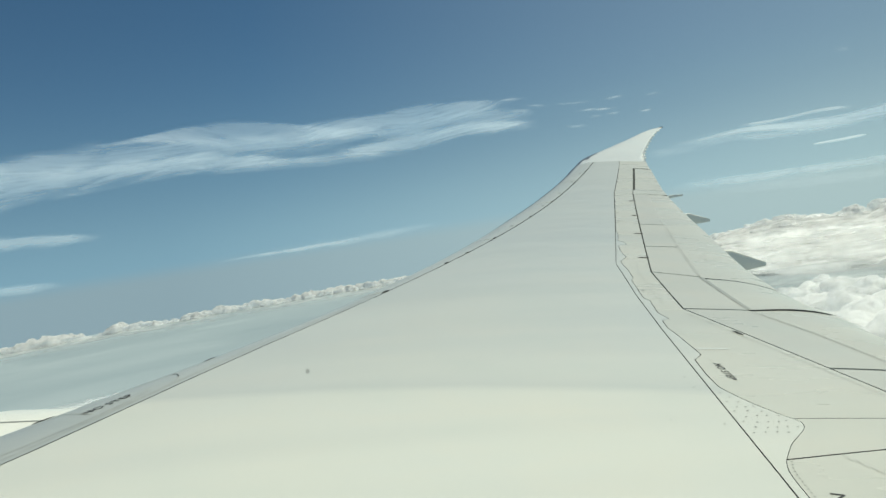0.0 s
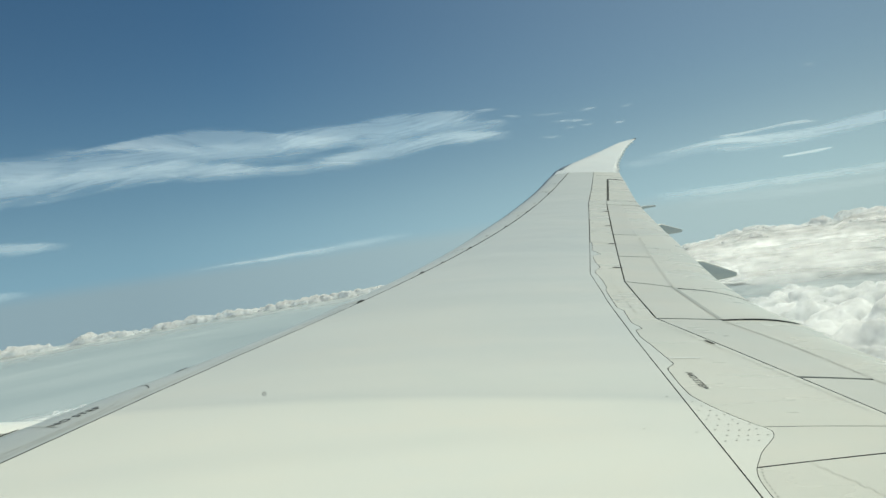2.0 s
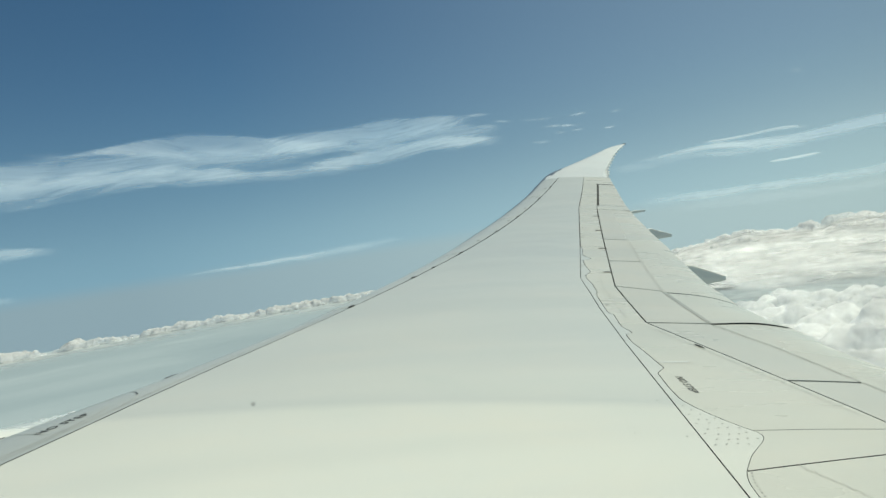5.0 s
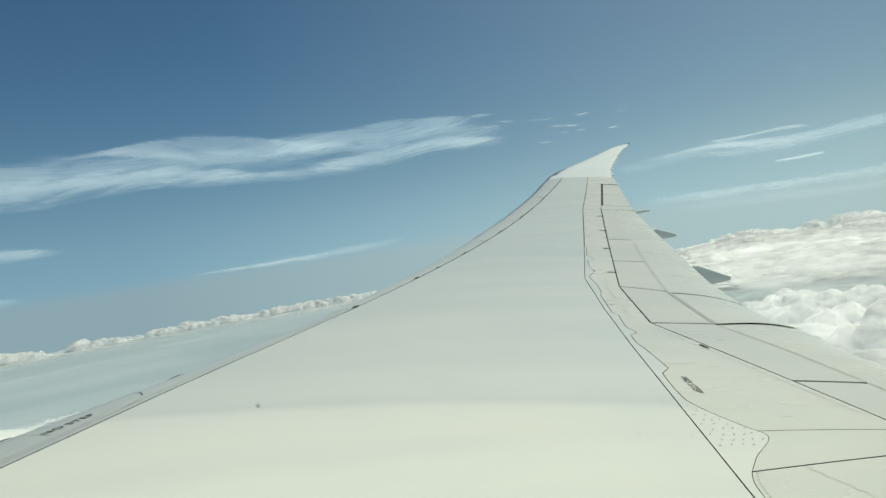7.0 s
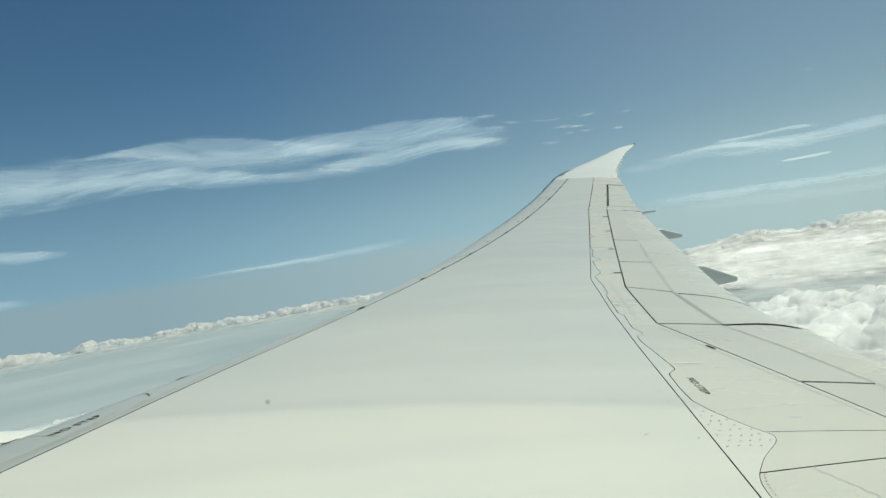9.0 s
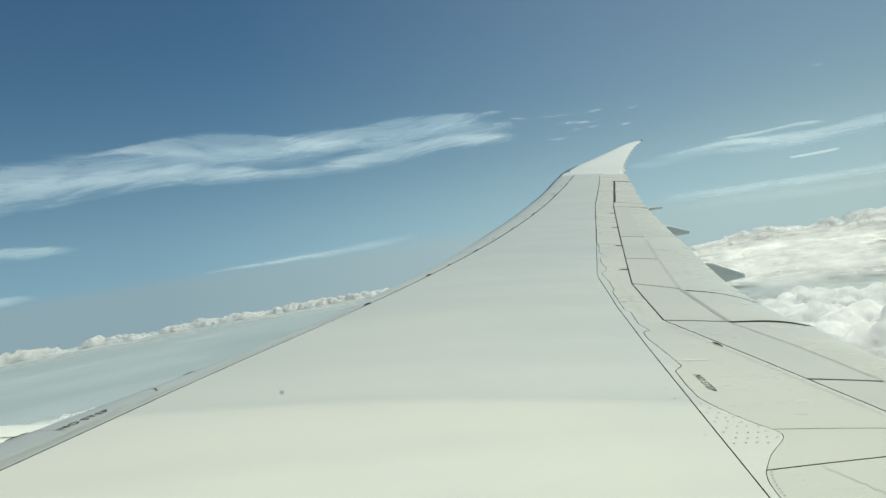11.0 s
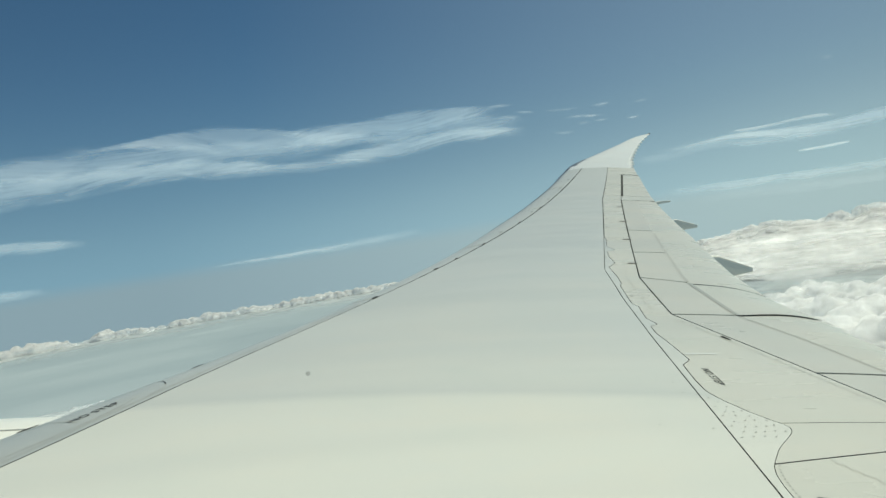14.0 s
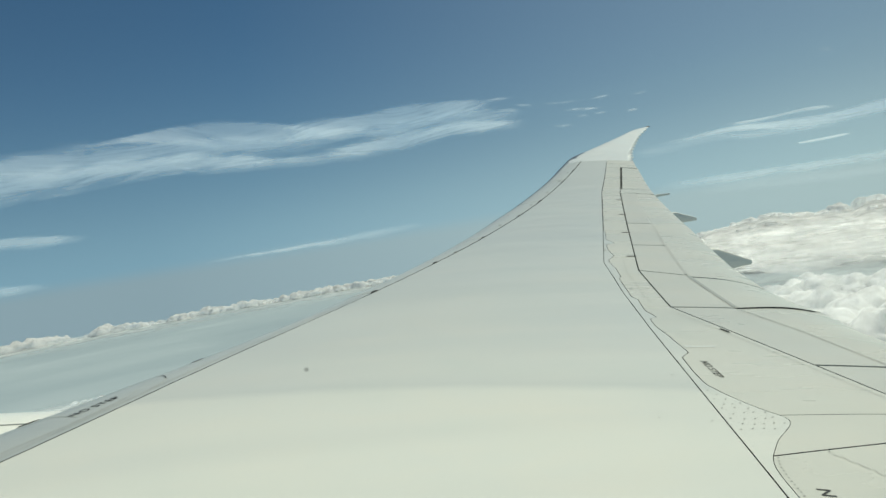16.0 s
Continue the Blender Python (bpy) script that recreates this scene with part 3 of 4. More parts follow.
def round_template(fine):
    bm = bmesh.new()
    bmesh.ops.create_icosphere(bm, subdivisions=fine, radius=1.0)
    bm.verts.ensure_lookup_table()
    out = np.array([v.co[:] for v in bm.verts]), np.array([[v.index for v in f.verts] for f in bm.faces])
    bm.free()
    return out


ROUND = {k: round_template(k) for k in (2, 3)}


def heap(az, dist, top, radius, flat, rng, depth=1, many=16):
    """One cauliflower head, as round puffs (x, y, z, radius, flatness): top is the height of its crown against the eye."""
    x, y = math.sin(radians(az)) * dist, math.cos(radians(az)) * dist
    out = [(x, y, FLIGHT + top - radius * flat, radius, flat)]

    def bud(parent, count, level):
        px, py, pz, pr, pf = parent
        for k in range(count):
            up = rng.uniform(-0.15, 1.0)
            turn = rng.uniform(0, 2 * math.pi)
            side = math.sqrt(max(0.0, 1 - up * up))
            r = pr * rng.uniform(0.18, 0.46)
            reach = pr * rng.uniform(0.72, 0.88)
            child = (px + math.cos(turn) * side * reach, py + math.sin(turn) * side * reach, pz + up * reach * pf, r, min(1.0, pf * 1.15))
            out.append(child)
            if level:
                bud(child, 8, level - 1)

    bud(out[0], many, depth)
    return out


def puff_mesh(puffs, voxel, relief, seed, passes=4):
    """All the puffs melted into one rough skin."""
    vs, fs, base = [], [], 0
    for x, y, z, r, flat in puffs:
        v, f = ROUND[3 if r > 40 else 2]
        vs.append(v * (r, r, r * flat) + (x, y, z))
        fs.append(f + base)
        base += len(v)
    me = bpy.data.meshes.new("puffs")
    me.from_pydata(np.concatenate(vs).tolist(), [], np.concatenate(fs).tolist())
    tmp = bpy.data.objects.new("puffs", me)
    scene.collection.objects.link(tmp)
    melt = tmp.modifiers.new("melt", "REMESH")
    melt.mode, melt.voxel_size = "VOXEL", voxel
    even = tmp.modifiers.new("even", "SMOOTH")
    even.factor, even.iterations = 0.5, passes
    done = bpy.data.meshes.new_from_object(tmp.evaluated_get(bpy.context.evaluated_depsgraph_get()))
    bpy.data.objects.remove(tmp)
    count = len(done.vertices)
    co, no = np.empty(count * 3), np.empty(count * 3)
    done.vertices.foreach_get("co", co)
    done.vertex_normals.foreach_get("vector", no)
    co, no = co.reshape(-1, 3), no.reshape(-1, 3)
    rough = np.array([noise.fractal(p, 1.0, 2.0, 3) for p in (co / (voxel * 5.0) + seed).tolist()])
    co = co + no * (relief * rough)[:, None]
    keep = [tuple(p.vertices) for p in done.polygons]
    bpy.data.meshes.remove(done)
    return co, keep


def sheet(az0, az1, d0, d1, na, nd, profile):
    """A cloud deck between two bearings and two distances; profile gives its height against the eye and its thickness."""
    verts, thick = [], []
    for i in range(na + 1):
        az = az0 + (az1 - az0) * i / na
        sx, sy = math.sin(radians(az)), math.cos(radians(az))
        for j in range(nd + 1):
            dist = d0 * (d1 / d0) ** (j / nd)
            x, y = sx * dist, sy * dist
            z, dense = profile(az, dist, i / na, j / nd, x, y)
            verts.append((x, y, max(2.0, FLIGHT + z)))
            thick.append(dense)
    n = nd + 1
    return np.array(verts), [(i * n + j, (i + 1) * n + j, (i + 1) * n + j + 1, i * n + j + 1) for i in range(na) for j in range(nd)], thick


def cumulus(label, decks, heaps, material, foot=None):
    """One heaped cloud: its decks and its heads in one skin; foot: heights against the eye between which the heads thin out downwards."""
    verts, faces, thick, base = [], [], [], 0
    for co, keep, dense in decks:
        faces += [tuple(i + base for i in f) for f in keep]
        verts.append(co)
        thick += dense
        base += len(co)
    for (co, keep), dense in heaps:
        faces += [tuple(i + base for i in f) for f in keep]
        verts.append(co)
        thick += (dense * np.clip((co[:, 2] - FLIGHT - foot[0]) / (foot[1] - foot[0]), 0, 1)).tolist() if foot else [dense] * len(co)
        base += len(co)
    me = bpy.data.meshes.new("cumulus_cloud")
    me.from_pydata(np.concatenate(verts).tolist(), [], faces)
    me.materials.append(material)
    me.polygons.foreach_set("use_smooth", [True] * len(me.polygons))
    me.attributes.new("thickness", "FLOAT", "POINT").data.foreach_set("value", thick)
    me.update()
    return tagged(new("cumulus_cloud", me), label, "cloud", "cumulus clouds", "stuff")


# the wide bank beyond the trailing edge: elevation of its crest by bearing
CREST = lerp_line([(31, -4.0), (33.7, -3.76), (35.7, -3.56), (37.3, -3.23), (39.0, -3.0), (40.3, -3.26), (41.7, -3.32), (43.0, -3.32), (44.3, -3.35), (45.5, -2.85), (48, -3.0), (66, -3.1)])


def bank(az, dist, u, f, x, y):
    far = ease((dist - 2780) / 600)
    z = -252 + far * (3400 * math.tan(radians(float(CREST(az)))) + 252 - 7)
    z += 9 * noise.noise((x / 260, y / 260, 1.5)) + 4 * noise.noise((x / 90, y / 90, 4.5))
    z -= 110 * ease((dist - 3430) / 250) + 70 * (1 - ease(u / 0.06))
    gap = ease((dist - 1300) / 350) * ease((2500 - dist) / 500)      # thin by the near heads: darker ground shows, in place of cloud shade
    return z, ease(u / 0.04) * ease((1.0 - f) / 0.03) * ease(f / 0.10) * (1 - 0.62 * gap)


def fog(az, dist, u, f, x, y):
    """Thin fog lying between the heads."""
    torn = 0.36 + 0.7 * noise.fractal((x / 240, y / 240, 6.1), 1.0, 2.0, 3)
    return -231 + 4 * noise.noise((x / 150, y / 150, 3.5)), min(0.5, max(0.0, torn)) * ease(u / 0.15) * ease((1 - u) / 0.1) * ease((dist - 1450) / 500) * ease((1 - f) / 0.15)


rng = random.Random(11)
near, terrace, beyond = [], [], []
# heads that stand out on the near side: bearing, distance, crown, radius
# the head at 47.9 is added at the view's edge to shade its neighbours
for az, dist, top, radius in ((41.0, 1720, -243, 34), (42.3, 1640, -237, 36), (44.0, 1600, -233, 34), (45.4, 1580, -229, 38), (41.9, 1400, -229, 34), (43.4, 1330, -231, 36), (44.9, 1360, -227, 36), (44.7, 1150, -225, 30), (47.4, 1500, -221, 42), (47.9, 1270, -211, 48), (46.7, 1130, -219, 38)):
    near += heap(az, dist, top, radius, 0.75, rng, 1, 26)
for k in range(150):
    dist = 1020 * (1700 / 1020) ** rng.random()
    near += heap(rng.uniform(36.5, 51), dist, rng.uniform(-260, -234), rng.uniform(16, 44), rng.uniform(0.5, 0.8), rng, 0, 18)
# the flat terrace behind them
for k in range(150):
    dist = 2050 * (3250 / 2050) ** rng.random()
    radius = rng.uniform(40, 105)
    terrace += heap(rng.uniform(32, 53), dist, -240 + rng.uniform(-9, 5), radius, rng.uniform(0.12, 0.24), rng, 0, 12)
# the crest and a lower ridge before it
for k in range(220):
    az = rng.uniform(32.5, 54)
    radius = rng.uniform(8, 28)
    beyond += heap(az, rng.uniform(3340, 3420), 3400 * math.tan(radians(float(CREST(az)))) + rng.uniform(-10, 5), radius, 0.55, rng, 0, 16)
for k in range(110):
    az = rng.uniform(33, 54)
    beyond += heap(az, rng.uniform(3130, 3270), 3200 * math.tan(radians(float(CREST(az)) - 0.62)) + rng.uniform(-6, 10), rng.uniform(10, 36), 0.30, rng, 0, 14)
for az, top, radius, flat in ((43.45, -177, 42, 0.45), (45.0, -163, 32, 0.70), (45.8, -163, 44, 0.50), (47.0, -168, 56, 0.5), (39.0, -178, 36, 0.45), (37.4, -190, 30, 0.5)):
    beyond += heap(az, 3390, top, radius, flat, rng, 1, 18)
cumulus("wide bank of bright white billowing cumulus cloud", [sheet(32.5, 66, 700, 3800, 260, 220, bank), sheet(36, 54, 1050, 3100, 120, 120, fog)], [(puff_mesh(near, 4.0, 3.4, 3.0, 7), 0.8), (puff_mesh(terrace, 5.0, 2.2, 8.0, 8), 1.0), (puff_mesh(beyond, 4.2, 3.6, 8.0), 0.85)], CLOUD)


# the distant row ahead of the wing
def far_row(az, dist, u, f, x, y):
    patchy = min(1.0, max(0.2, 0.7 + 0.25 * ease((az + 2) / 8) + 0.9 * noise.noise((x / 230, y / 230, 2.2))))
    return -263 + 1.5 * noise.noise((x / 50, y / 50, 5.2)), 0.85 * ease((dist - 2900) / 850) ** 2 * patchy * (1 - ease((dist - 3790) / 90))


# elevation of the heads' crowns by bearing
ROW_CREST = lerp_line([(-38, -3.5), (-30, -3.3), (-23, -3.65), (-21, -3.5), (-20.1, -3.32), (-18.2, -3.29), (-17.4, -3.43), (-16.2, -3.85), (-15.4, -3.75), (-14.5, -3.33), (-12, -3.55), (-10.6, -3.8), (-9.2, -3.47), (-6.7, -3.46), (-5.2, -3.65), (-3.8, -3.43), (-2.4, -3.7), (0, -3.5), (18, -3.5)])
row = []
az = -37.0
while az < 18:
    az += rng.choice((0.06, 0.12, 0.2, 0.34)) * rng.uniform(0.6, 1.3)
    lump = ease((float(ROW_CREST(az)) + 3.8) / 0.45)
    radius = rng.uniform(8, 16) + (12 + 20 * ease((az + 22) / 18)) * lump * rng.random()
    mound = 3745 * math.tan(radians(float(ROW_CREST(az)))) + rng.uniform(-14, 2)
    dist = rng.uniform(3700, 3790)
    row += heap(az, dist, mound, radius, 0.7, rng, 0, 16)
    row.append((math.sin(radians(az)) * dist, math.cos(radians(az)) * dist, FLIGHT - 268, (mound + 264) * 1.1, 0.85))
cumulus("distant hazy row of small cumulus heads", [sheet(-38, 18, 2880, 3900, 300, 90, far_row)], [(puff_mesh(row, 4.0, 3.0, 5.0, 5), 1.35)], HAZY_CLOUD, (-275, -230))


# the bright bank low ahead of the wing's root
def low_left(az, dist, u, f, x, y):
    rise = ease(f / 0.55) * (1 - ease((f - 0.72) / 0.28))
    lump = noise.noise((x / 120, y / 120, 8.2))
    return -228 + 6 * rise + 4 * rise * lump, min(1.0, max(0.0, rise * (0.85 + 0.5 * lump))) * ease((1 - u) / 0.3)


row = []
for k in range(110):
    az = rng.uniform(-38, -13.5)
    dist = rng.uniform(1330, 1490)
    row += heap(az, dist, -0.151 * 1430 - 6 * ease((az + 22) / 8) + rng.uniform(-9, 2), rng.uniform(8, 24), 0.36, rng, 0, 14)
cumulus("low bright white cloud bank below the wing", [sheet(-38, -11, 1040, 1580, 140, 80, low_left)], [(puff_mesh(row, 3.6, 4.5, 2.0), 1.0)], CLOUD, (-230, -206))


# ---------------------------------------------------------------- the wing
wing = new("aircraft_wing")
wing.matrix_world = AIRCRAFT
tagged(wing, "long pale grey airliner wing bent upward, slightly streaked with dirt", "aircraft wing")


def build_inner_wing():
    """Dark structure under the joints, and the lower skin."""
    ys = np.concatenate([np.linspace(0.2, 22.0, 90)])
    verts, faces = [], []
    n = 25
    for y in ys:
        xs = np.linspace(float(x_le(y)) + 0.16, float(x_te(y)) - 0.10, n)
        verts += [(x, y, float(z_top(x, y)) - 0.032) for x in xs]
    faces = [(j * n + i, j * n + i + 1, (j + 1) * n + i + 1, (j + 1) * n + i) for j in range(len(ys) - 1) for i in range(n - 1)]
    part_of("understructure", mesh_of("understructure", verts, faces, DARK), wing, "dark structure inside the panel joints")
    verts = []
    for y in ys:
        a, b = float(x_le(y)), float(x_te(y))
        ch = b - a
        for s in np.linspace(0, 1, n):
            x = a + 0.10 + (ch - 0.12) * s
            ref = float(z_top(a + 0.7, y)) + (float(z_top(b, y)) - float(z_top(a + 0.7, y))) * s
            verts.append((x, y, ref - 0.05 - 0.45 * ch * 0.24 * (s ** 0.4) * (1 - s) ** 0.9 - 0.28 * (1 - s) ** 8))
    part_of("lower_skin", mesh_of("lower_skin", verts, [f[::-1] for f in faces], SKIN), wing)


build_inner_wing()
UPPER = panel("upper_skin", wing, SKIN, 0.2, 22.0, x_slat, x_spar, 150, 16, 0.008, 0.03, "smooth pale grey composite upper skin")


def slat(y0, y1, label=""):
    """A leading edge slat with its rounded nose."""
    ny = max(6, int((y1 - y0) * 8))
    prof = []
    for k in range(29):                      # over the top to the nose
        prof.append((1 - math.sin(math.pi / 2 * k / 28), 0.0))
    for k in range(1, 8):                    # back under the nose
        f = k / 7
        prof.append((0.75 * f * f, -(0.02 + 0.26 * math.sin(math.pi / 2 * f))))
    verts = []
    for y in np.linspace(y0 + 0.003, y1 - 0.003, ny + 1):
        lead = float(x_le(y))
        length = float(x_slat(y)) - float(np.interp(y, [8, 13], [0.007, 0.022])) - lead
        for u, dz in prof:
            x = lead + u * length
            top = float(z_top(x if dz == 0 else lead, y))
            verts.append((x, y, top + dz))
    n = len(prof)
    faces = [(j * n + i, (j + 1) * n + i, (j + 1) * n + i + 1, j * n + i + 1) for j in range(ny) for i in range(n - 1)]
    faces += [tuple(range(n)), tuple(reversed(range(ny * n, ny * n + n)))]
    me = mesh_of("slat", verts, faces, SLAT)
    me.materials.append(SEAL)
    me.materials.append(NOSE_METAL)
    for f in me.polygons:
        if f.index < ny * (n - 1) and f.index % (n - 1) >= (22 if y0 < 8 else 16):
            f.material_index = 2
    for f in (me.polygons[-1], me.polygons[-2]):
        f.use_smooth, f.material_index = False, 1
    return part_of("slat", me, wing, label)


SLATS = []
for y0, y1 in ((0.3, 8.43), (8.43, 12.24), (12.24, 16.37), (16.37, 19.35), (19.35, 22.0)):
    SLATS.append((y0, y1, slat(y0, y1, "grey leading edge slat")))


def raked_tip():
    """The swept tip, rounded in front, thin behind."""
    ys = np.linspace(22.0, 27.83, 60)
    n = 18
    verts = []
    for y in ys:
        a, b = float(x_le(y)), float(TIP_TE(y))
        a = min(a, b - 0.02)
        for i in range(n):
            s = 1 - math.cos(math.pi / 2 * i / (n - 1))
            x = a + (b - a) * s
            verts.append((x, y, float(z_top(x, y))))
        for i in range(1, n):
            s = 1 - math.cos(math.pi / 2 * (n - 1 - i) / (n - 1))
            x = a + (b - a) * s
            verts.append((x, y, float(z_top(x, y)) - 0.02 - 0.35 * (b - a) * 0.25 * s ** 0.5 * (1 - s)))
    m = 2 * n - 1
    faces = [(j * m + i, j * m + (i + 1) % m, (j + 1) * m + (i + 1) % m, (j + 1) * m + i) for j in range(len(ys) - 1) for i in range(m)]
    faces.append(tuple(range((len(ys) - 1) * m, len(ys) * m)))
    me = mesh_of("raked_wingtip", verts, faces, TIP)
    me.materials.append(NOSE_METAL)
    for f in me.polygons:
        if f.index < 57 * m and f.index % m < (6 if 6 * m <= f.index < 15 * m else 4):
            f.material_index = 1
    return part_of("raked_wingtip", me, wing, "pale upswept raked wing tip, sun glint put into its paint")


RAKED = raked_tip()

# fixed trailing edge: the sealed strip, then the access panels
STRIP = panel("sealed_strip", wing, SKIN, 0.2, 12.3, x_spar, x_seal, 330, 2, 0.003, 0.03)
TE_PANELS = []
JOINTS = [(0.2, 0.2), (3.39, 3.64), (3.95, 3.95), (12.3, 12.3), (17.09, 17.09), (20.92, 20.92)]
for y0, y1 in zip(JOINTS, JOINTS[1:]):
    TE_PANELS.append(panel("trailing_edge_panel", wing, PANEL, y0, y1, x_seal if y1[0] < 12.5 else x_spar, x_hinge, max(8, int((y1[0] - y0[0]) * 25)), 6, 0.003 if y1[0] < 4 else 0.0060 if y1[0] < 12.5 else 0.012, 0.03, side_gap=0.010 if y0[0] < 1 else 0.004))
panel("trailing_edge_panel", wing, PANEL, 20.92, 22.0, x_spar, TIP_TE, 6, 6, 0.004, 0.03)

# spoilers
SPOILERS = {}
for y0, y1 in ((2.6, 4.98), (4.98, 6.91), (6.91, (8.91, 8.64)), ((8.91, 8.64), 10.92), (10.92, 13.17), (13.17, 17.09)):
    SPOILERS[y0 if isinstance(y0, float) else y0[0]] = panel("spoiler", wing, SPOILER, y0, y1, x_hinge, x_spoil, 12, 5, 0.016, 0.04, "pale grey spoiler panel lying flush", back=-0.004, dark=False, side_gap=0.019)
panel("spoiler", wing, SPOILER, 0.2, 2.6, x_hinge, x_spoil, 6, 5, 0.016, 0.04, "pale grey spoiler panel lying flush", back=-0.004, dark=False, side_gap=0.019)
panel("trailing_edge_panel", wing, PANEL, 17.09, 17.66, x_hinge, x_te, 4, 8, 0.006, 0.03)

# flaps, flaperon and aileron
camber = lambda S, T: -0.011 + 0.030 * np.sin(S * math.pi) * S ** 0.3 - 0.035 * S ** 3
panel("inboard_flap", wing, PANEL, 0.2, (6.905, 6.985), x_spoil, x_te, 40, 8, 0.004, 0.03, "pale grey inboard flap retracted", lift=camber)
panel("outboard_flap", wing, PANEL, (8.635, 8.20), 17.09, x_spoil, x_te, 40, 8, 0.004, 0.03, "pale grey outboard flap retracted", lift=lambda S, T: camber(S, T) * (1 - 0.75 * T) - 0.006 * T)
panel("flaperon", wing, PANEL, (6.915, 6.997), (8.57, 8.12), x_spoil, x_te, 14, 10, 0.006, 0.05, "pale grey flaperon slightly raised", lift=lambda S, T: 0.001 - 0.008 * T + 0.034 * np.sin(S * math.pi) * S ** 0.3 - 0.035 * S ** 3, taper=0.97)
panel("aileron", wing, PANEL, 17.66, 20.86, lambda y: x_hinge(y) + 0.05, x_te, 14, 8, 0.010, 0.05, "pale grey aileron in neutral position")


# flap track fairings under the trailing edge
def fairing(y, front, back, wide, deep, end, slope):
    """A canoe under the wing: deep to the trailing edge, then tapering to a blunt end."""
    n, steps = 20, 24
    verts = []
    edge = float(x_te(y))
    top0 = float(z_top(edge, y))
    for x in np.linspace(front, back, steps):
        lead = ease((x - front) / (edge - front) * 1.6)
        out = max(0.0, x - edge)
        f = out / (back - edge)
        h = (0.15 + 0.85 * lead) * deep + (end - deep) * f
        w = wide * (0.3 + 0.7 * lead) * (1 - 0.72 * f)
        top = (float(z_top(x, y)) if x < edge else top0) - 0.075 + 0.055 * ease((x - edge + 0.04) / 0.16) + slope * out
        for i in range(n):
            a = 2 * math.pi * i / n
            cy, cz = math.copysign(abs(math.cos(a)) ** 0.3, math.cos(a)), math.copysign(abs(math.sin(a)) ** (0.3 if math.sin(a) > 0 else 0.6), math.sin(a))
            verts.append((x, y + w * 0.5 * cy * (1.0 if cz > 0 else 1 + 0.35 * cz), top - h * 0.5 + h * 0.5 * cz))
    faces = [(k * n + i, k * n + (i + 1) % n, (k + 1) * n + (i + 1) % n, (k + 1) * n + i) for k in range(steps - 1) for i in range(n)]
    faces += [tuple(range(n))[::-1], tuple(range((steps - 1) * n, steps * n))]
    me = mesh_of("flap_track_fairing", verts, faces, FAIRING, False)
    part_of("flap_track_fairing", me, wing, "grey canoe-shaped flap track fairing")


fairing(11.2, 5.8, 8.60, 0.20, 0.52, 0.08, -0.40)
fairing(15.0, 7.8, 10.04, 0.13, 0.34, 0.07, -0.32)
fairing(17.2, 9.2, 10.72, 0.10, 0.10, 0.05, -0.02)


# ---------------------------------------------------------------- engine nacelle ahead of the wing
def build_nacelle():
    eng = new("engine_nacelle")
    eng.matrix_world = AIRCRAFT @ Matrix.Translation((-5.6, 6.9, -3.16))
    tagged(eng, "cream-white engine nacelle hanging ahead of the wing", "engine nacelle")
    n = 64

    def turned(name, prof, mat, label=""):
        verts = [(x, r * math.cos(2 * math.pi * i / n), r * math.sin(2 * math.pi * i / n)) for x, r in prof for i in range(n)]
        faces = [(k * n + i, k * n + (i + 1) % n, (k + 1) * n + (i + 1) % n, (k + 1) * n + i) for k in range(len(prof) - 1) for i in range(n)]
        part_of(name, mesh_of(name, verts, faces, mat), eng, label)

    turned("cowl", [(0.42, 1.66), (0.8, 1.72), (1.4, 1.77), (2.2, 1.79), (2.75, 1.79), (3.33, 1.73), (4.2, 1.62), (5.2, 1.46), (5.6, 1.38), (5.58, 1.32), (4.6, 1.30)], COWL)
    turned("inlet_lip", [(0.9, 1.36), (0.3, 1.40), (0.05, 1.46), (0.0, 1.52), (0.08, 1.58), (0.40, 1.655)], STEEL, "bare metal inlet lip")
    side = math.radians(-6.6)
    for x0, x1, r0, r1 in ((0.9, 2.2, 1.735, 1.793), (2.2, 2.75, 1.793, 1.793), (2.75, 3.33, 1.793, 1.733), (3.33, 4.2, 1.733, 1.623)):
        verts = [(x, r * math.sin(side + o), r * math.cos(side + o)) for x, r in ((x0, r0), (x1, r1)) for o in (-0.006, 0.006)]
        part_of("cowl_joint", mesh_of("cowl_joint", verts, [(0, 1, 3, 2)], GREYSEAL), eng, "thin grey joint line in the cowl")
    turned("fan_duct", [(0.9, 1.355), (1.5, 1.36), (1.5, 0.05)], DARK)


build_nacelle()


# ---------------------------------------------------------------- small things on the wing
def along(f, y0, y1, n, shift=0.0):
    return [(float(f(y)) + shift, float(y)) for y in np.linspace(y0, y1, n)]


# faint second joints beside the hinge line and across the panels
FOLD = wing_paint("painted_over_joint", (0.56, 0.552, 0.50), (0.48, 0.476, 0.432), 0.28)
ribbon("joint_line", wing, FOLD, along(x_hinge, 7.1, 9.6, 30, -0.20), 0.012)
ribbon("joint_line", wing, FOLD, along(x_hinge, 4.2, 6.7, 30, -0.10), 0.008)
ribbon("pale_streak", wing, TIP, [(3.42 + 0.03 * k, 5.47) for k in range(12)], 0.030, "thin pale streak across the panel")


